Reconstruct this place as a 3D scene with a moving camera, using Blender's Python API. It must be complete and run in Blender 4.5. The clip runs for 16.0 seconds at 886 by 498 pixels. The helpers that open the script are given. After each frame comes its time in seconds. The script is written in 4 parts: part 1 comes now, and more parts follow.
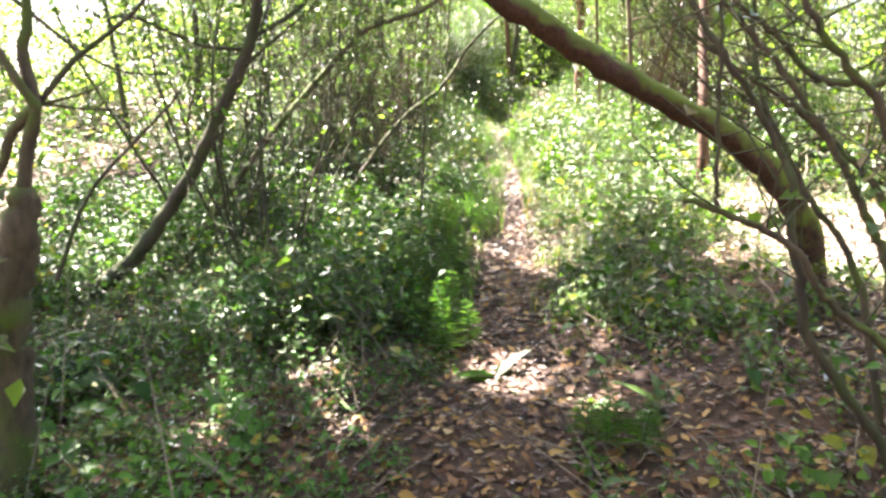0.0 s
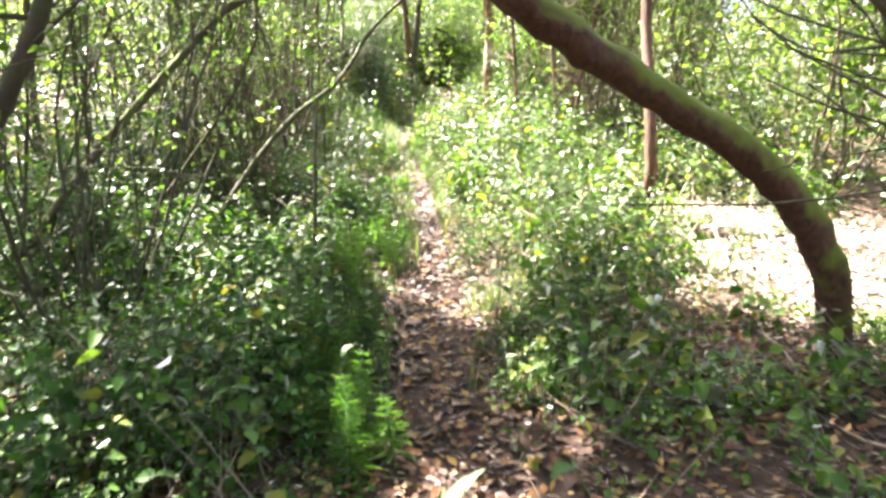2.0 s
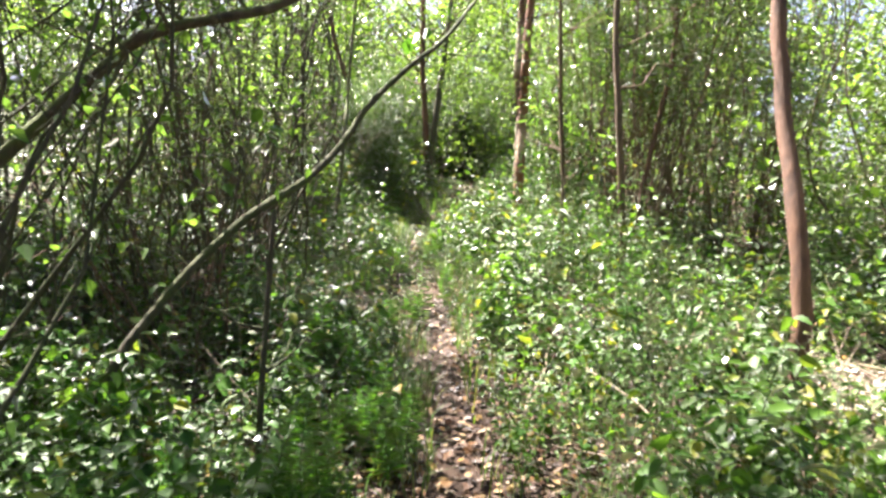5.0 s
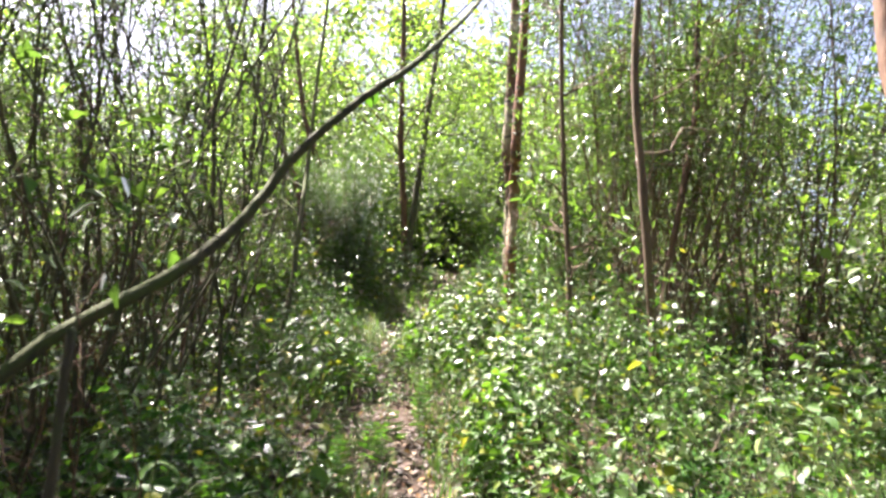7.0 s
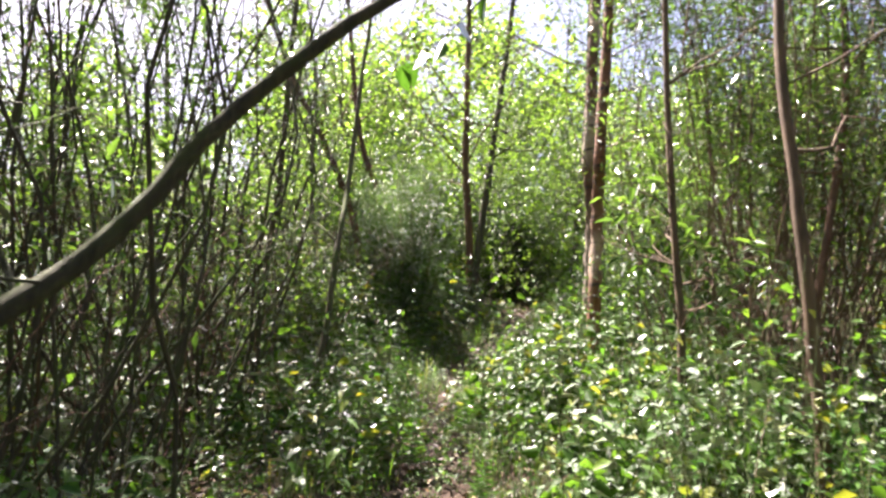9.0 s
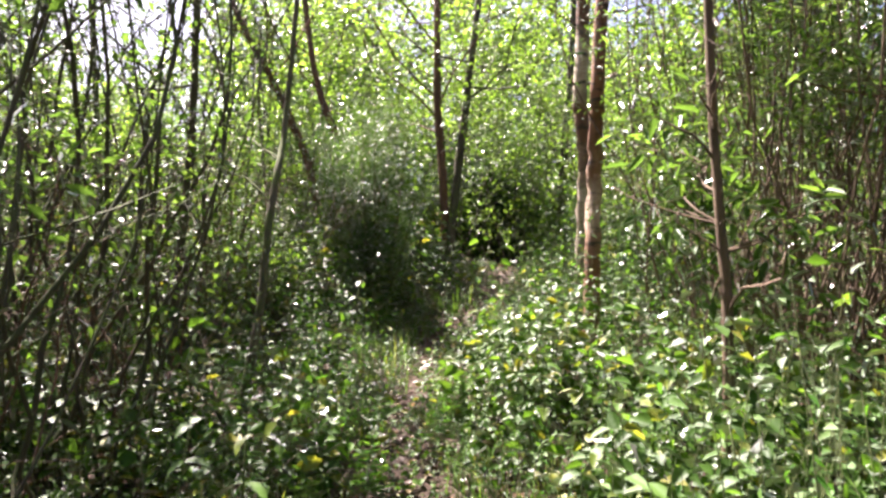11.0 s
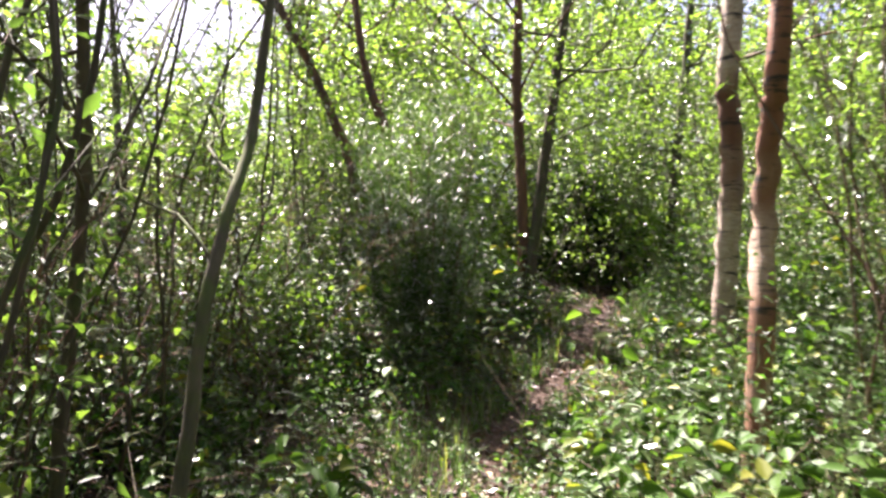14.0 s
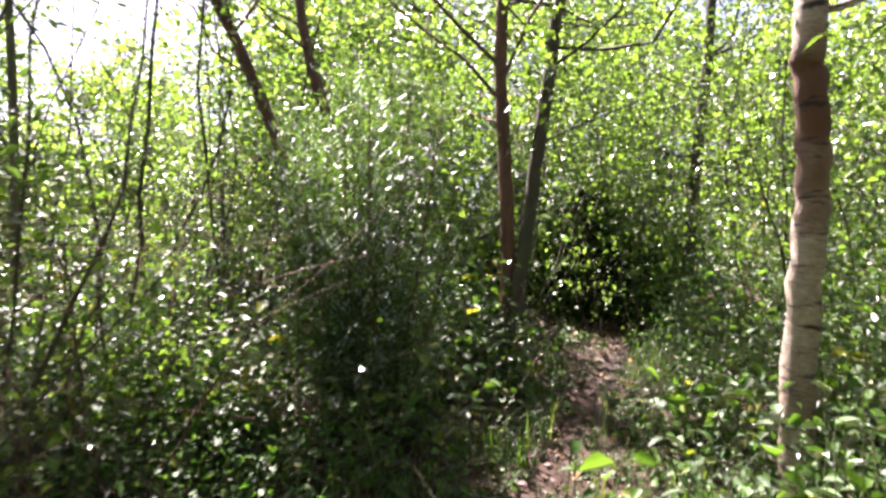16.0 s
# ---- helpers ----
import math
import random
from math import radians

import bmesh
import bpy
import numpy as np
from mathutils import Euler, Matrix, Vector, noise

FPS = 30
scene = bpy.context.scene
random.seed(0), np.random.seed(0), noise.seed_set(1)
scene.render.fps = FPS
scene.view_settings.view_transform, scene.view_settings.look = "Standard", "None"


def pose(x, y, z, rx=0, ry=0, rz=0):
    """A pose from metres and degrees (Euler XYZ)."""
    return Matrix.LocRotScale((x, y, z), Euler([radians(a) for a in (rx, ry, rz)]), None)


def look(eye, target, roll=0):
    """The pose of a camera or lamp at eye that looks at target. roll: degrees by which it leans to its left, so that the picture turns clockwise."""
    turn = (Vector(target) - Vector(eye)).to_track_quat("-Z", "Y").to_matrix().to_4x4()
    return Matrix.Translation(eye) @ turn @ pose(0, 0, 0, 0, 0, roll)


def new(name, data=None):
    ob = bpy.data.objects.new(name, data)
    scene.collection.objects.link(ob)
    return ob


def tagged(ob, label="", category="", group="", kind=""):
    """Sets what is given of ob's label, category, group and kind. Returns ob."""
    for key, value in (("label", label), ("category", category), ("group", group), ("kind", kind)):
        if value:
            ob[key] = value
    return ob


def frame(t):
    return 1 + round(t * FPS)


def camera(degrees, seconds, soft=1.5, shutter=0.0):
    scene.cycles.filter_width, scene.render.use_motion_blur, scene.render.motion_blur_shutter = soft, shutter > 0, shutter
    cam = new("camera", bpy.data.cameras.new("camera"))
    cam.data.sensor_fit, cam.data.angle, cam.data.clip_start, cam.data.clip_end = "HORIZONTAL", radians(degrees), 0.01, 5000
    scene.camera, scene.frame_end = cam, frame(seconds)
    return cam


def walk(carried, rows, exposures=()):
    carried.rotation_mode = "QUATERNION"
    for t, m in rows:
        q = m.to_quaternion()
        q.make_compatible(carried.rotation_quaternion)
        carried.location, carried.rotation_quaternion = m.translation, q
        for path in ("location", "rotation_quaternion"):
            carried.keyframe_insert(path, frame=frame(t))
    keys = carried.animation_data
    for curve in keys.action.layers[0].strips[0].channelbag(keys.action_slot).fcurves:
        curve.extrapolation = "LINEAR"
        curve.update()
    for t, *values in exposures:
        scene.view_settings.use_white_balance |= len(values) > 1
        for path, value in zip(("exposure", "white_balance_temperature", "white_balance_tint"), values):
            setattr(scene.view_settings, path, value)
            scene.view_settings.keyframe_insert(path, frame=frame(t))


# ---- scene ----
cam = camera(66.6, 16.0, soft=2.7, shutter=0.4)
EXPOSURES = [(0, 4.15, 6350, 22), (2, 4.1, 6350, 22), (3.5, 3.4, 6200, 18), (7, 3.05, 6200, 20), (9, 2.75, 6250, 23), (12, 2.8, 6250, 27), (16, 2.9, 6150, 30)]
PATH = [
    (0, (0.012, 0.097, 1.483), (0.006, 2.052, 1.065), -0.0),
    (0.5, (0.014, 0.32, 1.481), (0.07, 2.274, 1.062), 0.3),
    (1, (-0.025, 0.645, 1.435), (0.166, 2.587, 0.994), -0.9),
    (1.5, (-0.036, 0.985, 1.413), (0.232, 2.909, 0.939), 0.4),
    (2, (-0.014, 1.364, 1.479), (0.282, 3.298, 1.065), 0.4),
    (2.5, (-0.033, 1.683, 1.48), (0.32, 3.621, 1.134), -0.2),
    (3, (-0.016, 1.991, 1.477), (0.393, 3.925, 1.172), 0.6),
    (3.5, (0.015, 2.3, 1.524), (0.413, 4.247, 1.297), 2.0),
    (3.7, (0.023, 2.418, 1.525), (0.393, 4.373, 1.326), 1.3),
    (5.8, (0.198, 3.867, 1.566), (0.411, 5.852, 1.45), 2.8),
    (6, (0.2, 4.01, 1.569), (0.423, 5.996, 1.509), 1.2),
    (6.5, (0.248, 4.227, 1.581), (0.521, 6.208, 1.607), 1.6),
    (7, (0.374, 4.537, 1.588), (0.68, 6.51, 1.698), 2.7),
    (7.5, (0.441, 4.757, 1.61), (0.729, 6.729, 1.778), 3.1),
    (8, (0.472, 5.074, 1.647), (0.698, 7.051, 1.847), 2.7),
    (8.5, (0.498, 5.303, 1.658), (0.69, 7.288, 1.812), 1.4),
    (9, (0.57, 5.638, 1.696), (0.659, 7.628, 1.877), 3.0),
    (9.5, (0.604, 5.866, 1.678), (0.667, 7.861, 1.817), 4.0),
    (10, (0.617, 6.156, 1.724), (0.756, 8.148, 1.846), 2.2),
    (10.2, (0.644, 6.292, 1.707), (0.794, 8.284, 1.809), 1.1),
    (12.3, (0.736, 7.216, 2.145), (0.919, 9.207, 2.148), 2.9),
    (12.5, (0.798, 7.372, 2.156), (0.934, 9.368, 2.188), 4.4),
    (13, (0.82, 7.706, 2.159), (0.885, 9.705, 2.192), 5.3),
    (13.5, (0.788, 8.018, 2.189), (0.849, 10.017, 2.215), 3.0),
    (14, (0.803, 8.385, 2.189), (0.738, 10.384, 2.202), 2.6),
    (14.5, (0.787, 8.679, 2.172), (0.614, 10.672, 2.197), 3.8),
    (15, (0.687, 9.041, 2.236), (0.556, 11.036, 2.281), 2.1),
    (15.5, (0.769, 9.364, 2.233), (0.745, 11.363, 2.266), 2.1),
    (16, (0.961, 9.793, 2.32), (0.922, 11.791, 2.372), 3.1),
]
walk(cam, [(t, look(eye, target, roll)) for t, eye, target, roll in PATH], EXPOSURES)

# ---- world, sun ----
SUN_EL, SUN_AZ = radians(56), radians(-38)          # azimuth from ahead (+y), minus: to the left
SUN_DIR = Vector((math.sin(SUN_AZ) * math.cos(SUN_EL), math.cos(SUN_AZ) * math.cos(SUN_EL), math.sin(SUN_EL)))
world = bpy.data.worlds.new("sky")
scene.world = world
world.use_nodes = True
wn = world.node_tree.nodes
sky = wn.new("ShaderNodeTexSky")
sky.sky_type, sky.sun_disc, sky.sun_elevation, sky.sun_rotation = "NISHITA", False, SUN_EL, SUN_AZ
sky.dust_density, sky.air_density, sky.ozone_density = 4.5, 0.8, 0.0
wn["Background"].inputs["Strength"].default_value = 0.046
world.node_tree.links.new(sky.outputs[0], wn["Background"].inputs["Color"])
sun_lamp = bpy.data.lights.new("sun", "SUN")
sun_lamp.energy, sun_lamp.angle, sun_lamp.color = 5.0, radians(0.6), (1.0, 0.93, 0.8)
new("sun", sun_lamp).matrix_world = look((0, 0, 0), -SUN_DIR)


# ---- materials ----
def material(name):
    m = bpy.data.materials.new(name)
    m.use_nodes = True
    m.node_tree.nodes.clear()
    return m, m.node_tree.nodes, m.node_tree.links


def node(nodes, kind, **values):
    n = nodes.new(kind)
    for key, value in values.items():
        n.inputs[key.replace("_", " ")].default_value = value
    return n


def ramp(nodes, stops):
    r = nodes.new("ShaderNodeValToRGB")
    e = r.color_ramp.elements
    while len(e) < len(stops):
        e.new(0.5)
    for el, (pos, col) in zip(e, stops):
        el.position, el.color = pos, (*col, 1)
    return r


def leaf_material(name, stops, through_light=0.45, gloss=0.35, piece=False, ior=1.28):
    """Foliage: each leaf has its own colour; light shines through; the upper side has a waxy gloss."""
    m, n, l = material(name)
    geo = n.new("ShaderNodeObjectInfo") if piece else n.new("ShaderNodeNewGeometry")
    col = ramp(n, stops)
    l.new(geo.outputs["Random" if piece else "Random Per Island"], col.inputs[0])
    pos = n.new("ShaderNodeTexCoord")
    big = node(n, "ShaderNodeTexNoise", Scale=1.3, Detail=2.0)
    l.new(pos.outputs["Object"], big.inputs["Vector"])
    shade = n.new("ShaderNodeHueSaturation")
    mr = n.new("ShaderNodeMapRange")
    mr.inputs["To Min"].default_value, mr.inputs["To Max"].default_value = 0.4, 1.6
    l.new(big.outputs[0], mr.inputs[0])
    l.new(mr.outputs[0], shade.inputs["Value"])
    l.new(col.outputs[0], shade.inputs["Color"])
    diff = node(n, "ShaderNodeBsdfDiffuse")
    tra = node(n, "ShaderNodeBsdfTranslucent")
    warm = n.new("ShaderNodeMix")
    warm.data_type, warm.blend_type = "RGBA", "MULTIPLY"
    warm.inputs[0].default_value = 1.0
    warm.inputs[7].default_value = (1.85, 1.8, 0.8, 1)
    l.new(shade.outputs[0], warm.inputs[6])
    l.new(shade.outputs[0], diff.inputs["Color"])
    l.new(warm.outputs[2], tra.inputs["Color"])
    mix = node(n, "ShaderNodeMixShader", Fac=through_light)
    l.new(diff.outputs[0], mix.inputs[1])
    l.new(tra.outputs[0], mix.inputs[2])
    glo = node(n, "ShaderNodeBsdfGlossy", Roughness=gloss)
    fre = node(n, "ShaderNodeFresnel", IOR=ior)
    top = n.new("ShaderNodeMixShader")
    l.new(fre.outputs[0], top.inputs[0])
    l.new(mix.outputs[0], top.inputs[1])
    l.new(glo.outputs[0], top.inputs[2])
    out = n.new("ShaderNodeOutputMaterial")
    l.new(top.outputs[0], out.inputs[0])
    return m


def bark_material(name, dark, light, moss=None, scale=14.0, stretch=0.25, bump=0.5, spots=False, moss_from=0.46, moss_up=0.22, peel=(0.45, 0.6), tint=(0.22, 0.10, 0.055)):
    m, n, l = material(name)
    tc = n.new("ShaderNodeTexCoord")
    mp = n.new("ShaderNodeMapping")
    mp.inputs["Scale"].default_value = (1, 1, stretch)
    l.new(tc.outputs["Object"], mp.inputs[0])
    no = node(n, "ShaderNodeTexNoise", Scale=scale, Detail=8.0, Roughness=0.7)
    l.new(mp.outputs[0], no.inputs["Vector"])
    col = ramp(n, [(0.3, dark), (0.7, light)])
    l.new(no.outputs[0], col.inputs[0])
    colour = col.outputs[0]
    if moss:
        nm = node(n, "ShaderNodeTexNoise", Scale=6.5, Detail=6.0)
        l.new(tc.outputs["Object"], nm.inputs["Vector"])
        geo = n.new("ShaderNodeNewGeometry")
        sep = n.new("ShaderNodeSeparateXYZ")
        l.new(geo.outputs["Normal"], sep.inputs[0])
        add = n.new("ShaderNodeMath")
        add.operation = "MULTIPLY_ADD"
        add.inputs[1].default_value = moss_up
        l.new(sep.outputs[2], add.inputs[0])
        l.new(nm.outputs[0], add.inputs[2])
        fac = ramp(n, [(moss_from, (0, 0, 0)), (moss_from + 0.18, (1, 1, 1))])
        l.new(add.outputs[0], fac.inputs[0])
        mx = n.new("ShaderNodeMix")
        mx.data_type = "RGBA"
        mx.inputs[7].default_value = (*moss, 1)
        l.new(fac.outputs[0], mx.inputs[0])
        l.new(colour, mx.inputs[6])
        colour = mx.outputs[2]
    if spots:                                          # birch: dark lens-shaped bands and cracks
        mb = n.new("ShaderNodeMapping")
        mb.inputs["Scale"].default_value = (3.0, 3.0, 15.0)
        l.new(tc.outputs["Object"], mb.inputs[0])
        nb = node(n, "ShaderNodeTexNoise", Scale=1.7, Detail=7.0, Roughness=0.7)
        l.new(mb.outputs[0], nb.inputs["Vector"])
        fb = ramp(n, [(0.54, (0, 0, 0)), (0.62, (1, 1, 1))])
        l.new(nb.outputs[0], fb.inputs[0])
        nl = node(n, "ShaderNodeTexNoise", Scale=1.1, Detail=3.0)
        l.new(tc.outputs["Object"], nl.inputs["Vector"])
        fl = ramp(n, [(peel[0], (0, 0, 0)), (peel[1], (1, 1, 1))])
        l.new(nl.outputs[0], fl.inputs[0])
        mx2 = n.new("ShaderNodeMix")
        mx2.data_type = "RGBA"
        mx2.inputs[7].default_value = (*tint, 1)
        l.new(fl.outputs[0], mx2.inputs[0])
        l.new(colour, mx2.inputs[6])
        mx3 = n.new("ShaderNodeMix")
        mx3.data_type = "RGBA"
        mx3.inputs[7].default_value = (0.03, 0.024, 0.02, 1)
        l.new(fb.outputs[0], mx3.inputs[0])
        l.new(mx2.outputs[2], mx3.inputs[6])
        colour = mx3.outputs[2]
    p = node(n, "ShaderNodeBsdfPrincipled", Roughness=0.85)
    l.new(colour, p.inputs["Base Color"])
    bp = node(n, "ShaderNodeBump", Strength=bump, Distance=0.01)
    l.new(no.outputs[0], bp.inputs["Height"])
    l.new(bp.outputs[0], p.inputs["Normal"])
    out = n.new("ShaderNodeOutputMaterial")
    l.new(p.outputs[0], out.inputs[0])
    return m


def soil_material():
    m, n, l = material("forest soil")
    tc = n.new("ShaderNodeTexCoord")
    a = node(n, "ShaderNodeTexNoise", Scale=1.1, Detail=4.0)
    b = node(n, "ShaderNodeTexNoise", Scale=38.0, Detail=8.0, Roughness=0.75)
    for x in (a, b):
        l.new(tc.outputs["Object"], x.inputs["Vector"])
    ca = ramp(n, [(0.35, (0.045, 0.028, 0.018)), (0.65, (0.095, 0.06, 0.038))])
    cb = ramp(n, [(0.3, (0.35, 0.3, 0.28)), (0.7, (1.3, 1.2, 1.1))])
    l.new(a.outputs[0], ca.inputs[0])
    l.new(b.outputs[0], cb.inputs[0])
    mx = n.new("ShaderNodeMix")
    mx.data_type, mx.blend_type = "RGBA", "MULTIPLY"
    mx.inputs[0].default_value = 1.0
    l.new(ca.outputs[0], mx.inputs[6])
    l.new(cb.outputs[0], mx.inputs[7])
    p = node(n, "ShaderNodeBsdfPrincipled", Roughness=0.95)
    l.new(mx.outputs[2], p.inputs["Base Color"])
    bp = node(n, "ShaderNodeBump", Strength=0.9, Distance=0.03)
    l.new(b.outputs[0], bp.inputs["Height"])
    l.new(bp.outputs[0], p.inputs["Normal"])
    out = n.new("ShaderNodeOutputMaterial")
    l.new(p.outputs[0], out.inputs[0])
    return m


SOIL = soil_material()
NETTLE_STOPS = [(0.0, (0.031, 0.070, 0.011)), (0.45, (0.056, 0.125, 0.018)), (0.85, (0.090, 0.175, 0.025)), (0.985, (0.200, 0.200, 0.030))]
NETTLE = leaf_material("nettle leaf", NETTLE_STOPS, 0.45, 0.5, ior=1.24)
BRAMBLE_STOPS = [(0.0, (0.026, 0.068, 0.014)), (0.6, (0.052, 0.132, 0.02)), (0.94, (0.075, 0.17, 0.027)), (0.99, (0.2, 0.16, 0.03))]
BRAMBLE = leaf_material("bramble leaf", BRAMBLE_STOPS, 0.35, 0.4, ior=1.22)
# near-black opaque leaf colour that stands for the shade inside the hollow bush
HOLLOW_SHADE = leaf_material("hollow shade leaf", [(0.0, (0.014, 0.032, 0.01)), (1.0, (0.03, 0.06, 0.015))], 0.04, 0.5, ior=1.1)
BRAMBLE_PIECE = leaf_material("bramble leaf piece", BRAMBLE_STOPS, 0.35, 0.4, True, ior=1.22)
NETTLE_PIECE = leaf_material("nettle leaf piece", NETTLE_STOPS, 0.45, 0.45, True, ior=1.26)
WILLOW = leaf_material("willow leaf", [(0.0, (0.041, 0.082, 0.022)), (0.6, (0.070, 0.139, 0.033)), (1.0, (0.106, 0.182, 0.041))], 0.5, 0.4, ior=1.18)
HAZEL = leaf_material("hazel leaf", [(0.0, (0.060, 0.120, 0.022)), (0.6, (0.106, 0.182, 0.033)), (1.0, (0.130, 0.221, 0.045))], 0.65, 0.5)
BIRCH_LEAF = leaf_material("birch leaf", [(0.0, (0.053, 0.106, 0.022)), (0.6, (0.100, 0.173, 0.033)), (1.0, (0.123, 0.211, 0.045))], 0.5, 0.4, ior=1.18)
FAR_LEAF = leaf_material("far foliage", [(0.0, (0.043, 0.086, 0.022)), (0.6, (0.092, 0.158, 0.033)), (1.0, (0.130, 0.211, 0.045))], 0.72, 0.5, ior=1.18)
JUNIPER = leaf_material("evergreen needle", [(0.0, (0.04, 0.085, 0.024)), (1.0, (0.085, 0.15, 0.045))], 0.5, 0.7, ior=1.08)
GRASS = leaf_material("grass blade", [(0.0, (0.05, 0.12, 0.018)), (0.7, (0.09, 0.18, 0.028)), (1.0, (0.2, 0.2, 0.06))], 0.4, 0.45)
HERB = leaf_material("feathery herb", [(0.0, (0.03, 0.095, 0.014)), (0.6, (0.05, 0.14, 0.02)), (1.0, (0.09, 0.18, 0.03))], 0.5, 0.5, ior=1.12)
HORSETAIL = leaf_material("horsetail needle", [(0.0, (0.045, 0.135, 0.016)), (1.0, (0.08, 0.19, 0.026))], 0.55, 0.5, True, ior=1.08)
FERN = leaf_material("fern frond", [(0.0, (0.03, 0.10, 0.03)), (1.0, (0.06, 0.15, 0.04))], 0.4, 0.5)
LITTER_STOPS = [(0.0, (0.028, 0.013, 0.007)), (0.45, (0.07, 0.032, 0.014)), (0.75, (0.15, 0.075, 0.026)), (0.92, (0.26, 0.16, 0.04)), (1.0, (0.34, 0.24, 0.12))]
LITTER = leaf_material("dry leaf", LITTER_STOPS, 0.12, 0.6)
LITTER_PIECE = leaf_material("dry leaf piece", LITTER_STOPS, 0.12, 0.6, True)
# dry leaves lightened so that their colour carries the clearing's sun glare
LITTER_SUN_PALE = leaf_material("sun-pale dry leaf", [(0.0, (0.32, 0.22, 0.16)), (0.5, (0.5, 0.4, 0.31)), (1.0, (0.66, 0.57, 0.48))], 0.15, 0.6)
BARK = bark_material("grey green bark", (0.045, 0.036, 0.024), (0.14, 0.115, 0.075), (0.075, 0.095, 0.022))
BARK_MOSS = bark_material("mossy bark", (0.025, 0.017, 0.011), (0.13, 0.095, 0.06), (0.075, 0.1, 0.014), scale=26, bump=1.0)
BARK_LOG = bark_material("mossy reddish bark", (0.024, 0.011, 0.007), (0.12, 0.05, 0.03), (0.12, 0.15, 0.014), scale=48, stretch=0.5, bump=1.0, moss_from=0.45, moss_up=0.36)
BARK_LIMB = bark_material("green shaded bark", (0.016, 0.014, 0.008), (0.075, 0.062, 0.032), (0.05, 0.062, 0.012), scale=34, bump=1.0)
BARK_DARK = bark_material("dark willow bark", (0.028, 0.021, 0.014), (0.085, 0.065, 0.04), (0.05, 0.06, 0.018))
BARK_RED = bark_material("reddish bark", (0.04, 0.02, 0.012), (0.16, 0.08, 0.043), None, bump=1.0)
BARK_TAN = bark_material("tan willow bark", (0.05, 0.032, 0.018), (0.15, 0.095, 0.055), None)
BARK_BIRCH = bark_material("birch bark", (0.22, 0.16, 0.11), (0.5, 0.43, 0.34), None, scale=24, stretch=2.5, bump=0.7, spots=True, peel=(0.47, 0.56), tint=(0.13, 0.065, 0.04))
BARK_BIRCH_RED = bark_material("reddish birch bark", (0.26, 0.17, 0.11), (0.5, 0.4, 0.3), None, scale=24, stretch=2.5, bump=0.7, spots=True, peel=(0.36, 0.5), tint=(0.19, 0.085, 0.045))
TWIG = bark_material("dead twig", (0.10, 0.075, 0.05), (0.3, 0.24, 0.17), None)
GREEN_STEM = bark_material("green stem", (0.05, 0.075, 0.02), (0.10, 0.12, 0.035), None, scale=30)

# ---- plan of the ground ----
RNG = np.random.default_rng(7)


def path_x(y):
    return np.interp(y, [-4, 0, 2.9, 3.4, 5.4, 7.5, 10.0, 12.4, 13.2, 14.1, 15.1, 16.5, 20], [0.0, 0.0, 0.16, 0.3, 0.56, 0.78, 0.85, 1.02, 1.5, 1.85, 2.25, 2.4, 3.2])


def rise(y):
    return np.interp(y, [-30, 0, 3.4, 5.4, 7.5, 8.3, 10, 12.5, 13.2, 14.1, 15.1, 16.5, 22, 60], [-0.6, 0.0, 0.09, 0.25, 0.47, 0.54, 0.8, 1.1, 1.28, 1.52, 1.72, 1.95, 2.3, 2.9])


def ground_z(x, y):
    d = x - path_x(y)
    side = np.where(d > 0, 0.16 * np.clip(d - 0.35, 0, 1.4), -0.05 * np.clip(-d - 0.6, 0, 6) + 0.08 * np.clip((-d - 0.3) / 0.4, 0, 1))
    bumps = 0.035 * np.sin(x * 2.3 + 1.7 * np.sin(y * 1.1)) * np.sin(y * 1.9 + x) + 0.012 * np.sin(x * 9 + y * 4) * np.sin(y * 8)
    near = np.clip((np.abs(d) - 0.15) / 0.5, 0.15, 1)
    return rise(y) + side + bumps * near


# ---- mesh tools ----
def mesh_from(name, verts, faces, mat, smooth=False):
    """verts (n, 3); faces: list of int arrays, each (m, k)."""
    me = bpy.data.meshes.new(name)
    verts = np.asarray(verts, np.float32)
    loops = np.concatenate([f.reshape(-1) for f in faces]).astype(np.int32)
    sizes = np.concatenate([np.full(len(f), f.shape[1], np.int32) for f in faces])
    starts = np.concatenate([[0], np.cumsum(sizes)[:-1]]).astype(np.int32)
    me.vertices.add(len(verts))
    me.vertices.foreach_set("co", verts.reshape(-1))
    me.loops.add(len(loops))
    me.loops.foreach_set("vertex_index", loops)
    me.polygons.add(len(sizes))
    me.polygons.foreach_set("loop_start", starts)
    me.polygons.foreach_set("loop_total", sizes)
    if smooth:
        me.polygons.foreach_set("use_smooth", np.ones(len(sizes), bool))
    me.update(calc_edges=True)
    me.materials.append(mat)
    return me


def thing(name, base, label, category, group="", kind=""):
    ob = new(name)
    ob.location = base
    ob.empty_display_size = 0.1
    return tagged(ob, label, category, group, kind)


def part(name, geo, mat, parent, label="", smooth=True):
    """One mesh part under a thing; geo = (verts in the world, faces)."""
    verts, faces = geo
    root = parent.parent or parent
    ob = new(name, mesh_from(name, np.asarray(verts) - np.array(root.location), faces, mat, smooth))
    ob.parent = parent
    if label:
        ob["label"] = label
    return ob


def join(pieces):
    """Several (verts, faces) as one."""
    verts, faces, k = [], {}, 0
    for v, fs in pieces:
        verts.append(v)
        for f in fs:
            faces.setdefault(f.shape[1], []).append(f + k)
        k += len(v)
    return np.concatenate(verts), [np.concatenate(f) for f in faces.values()]


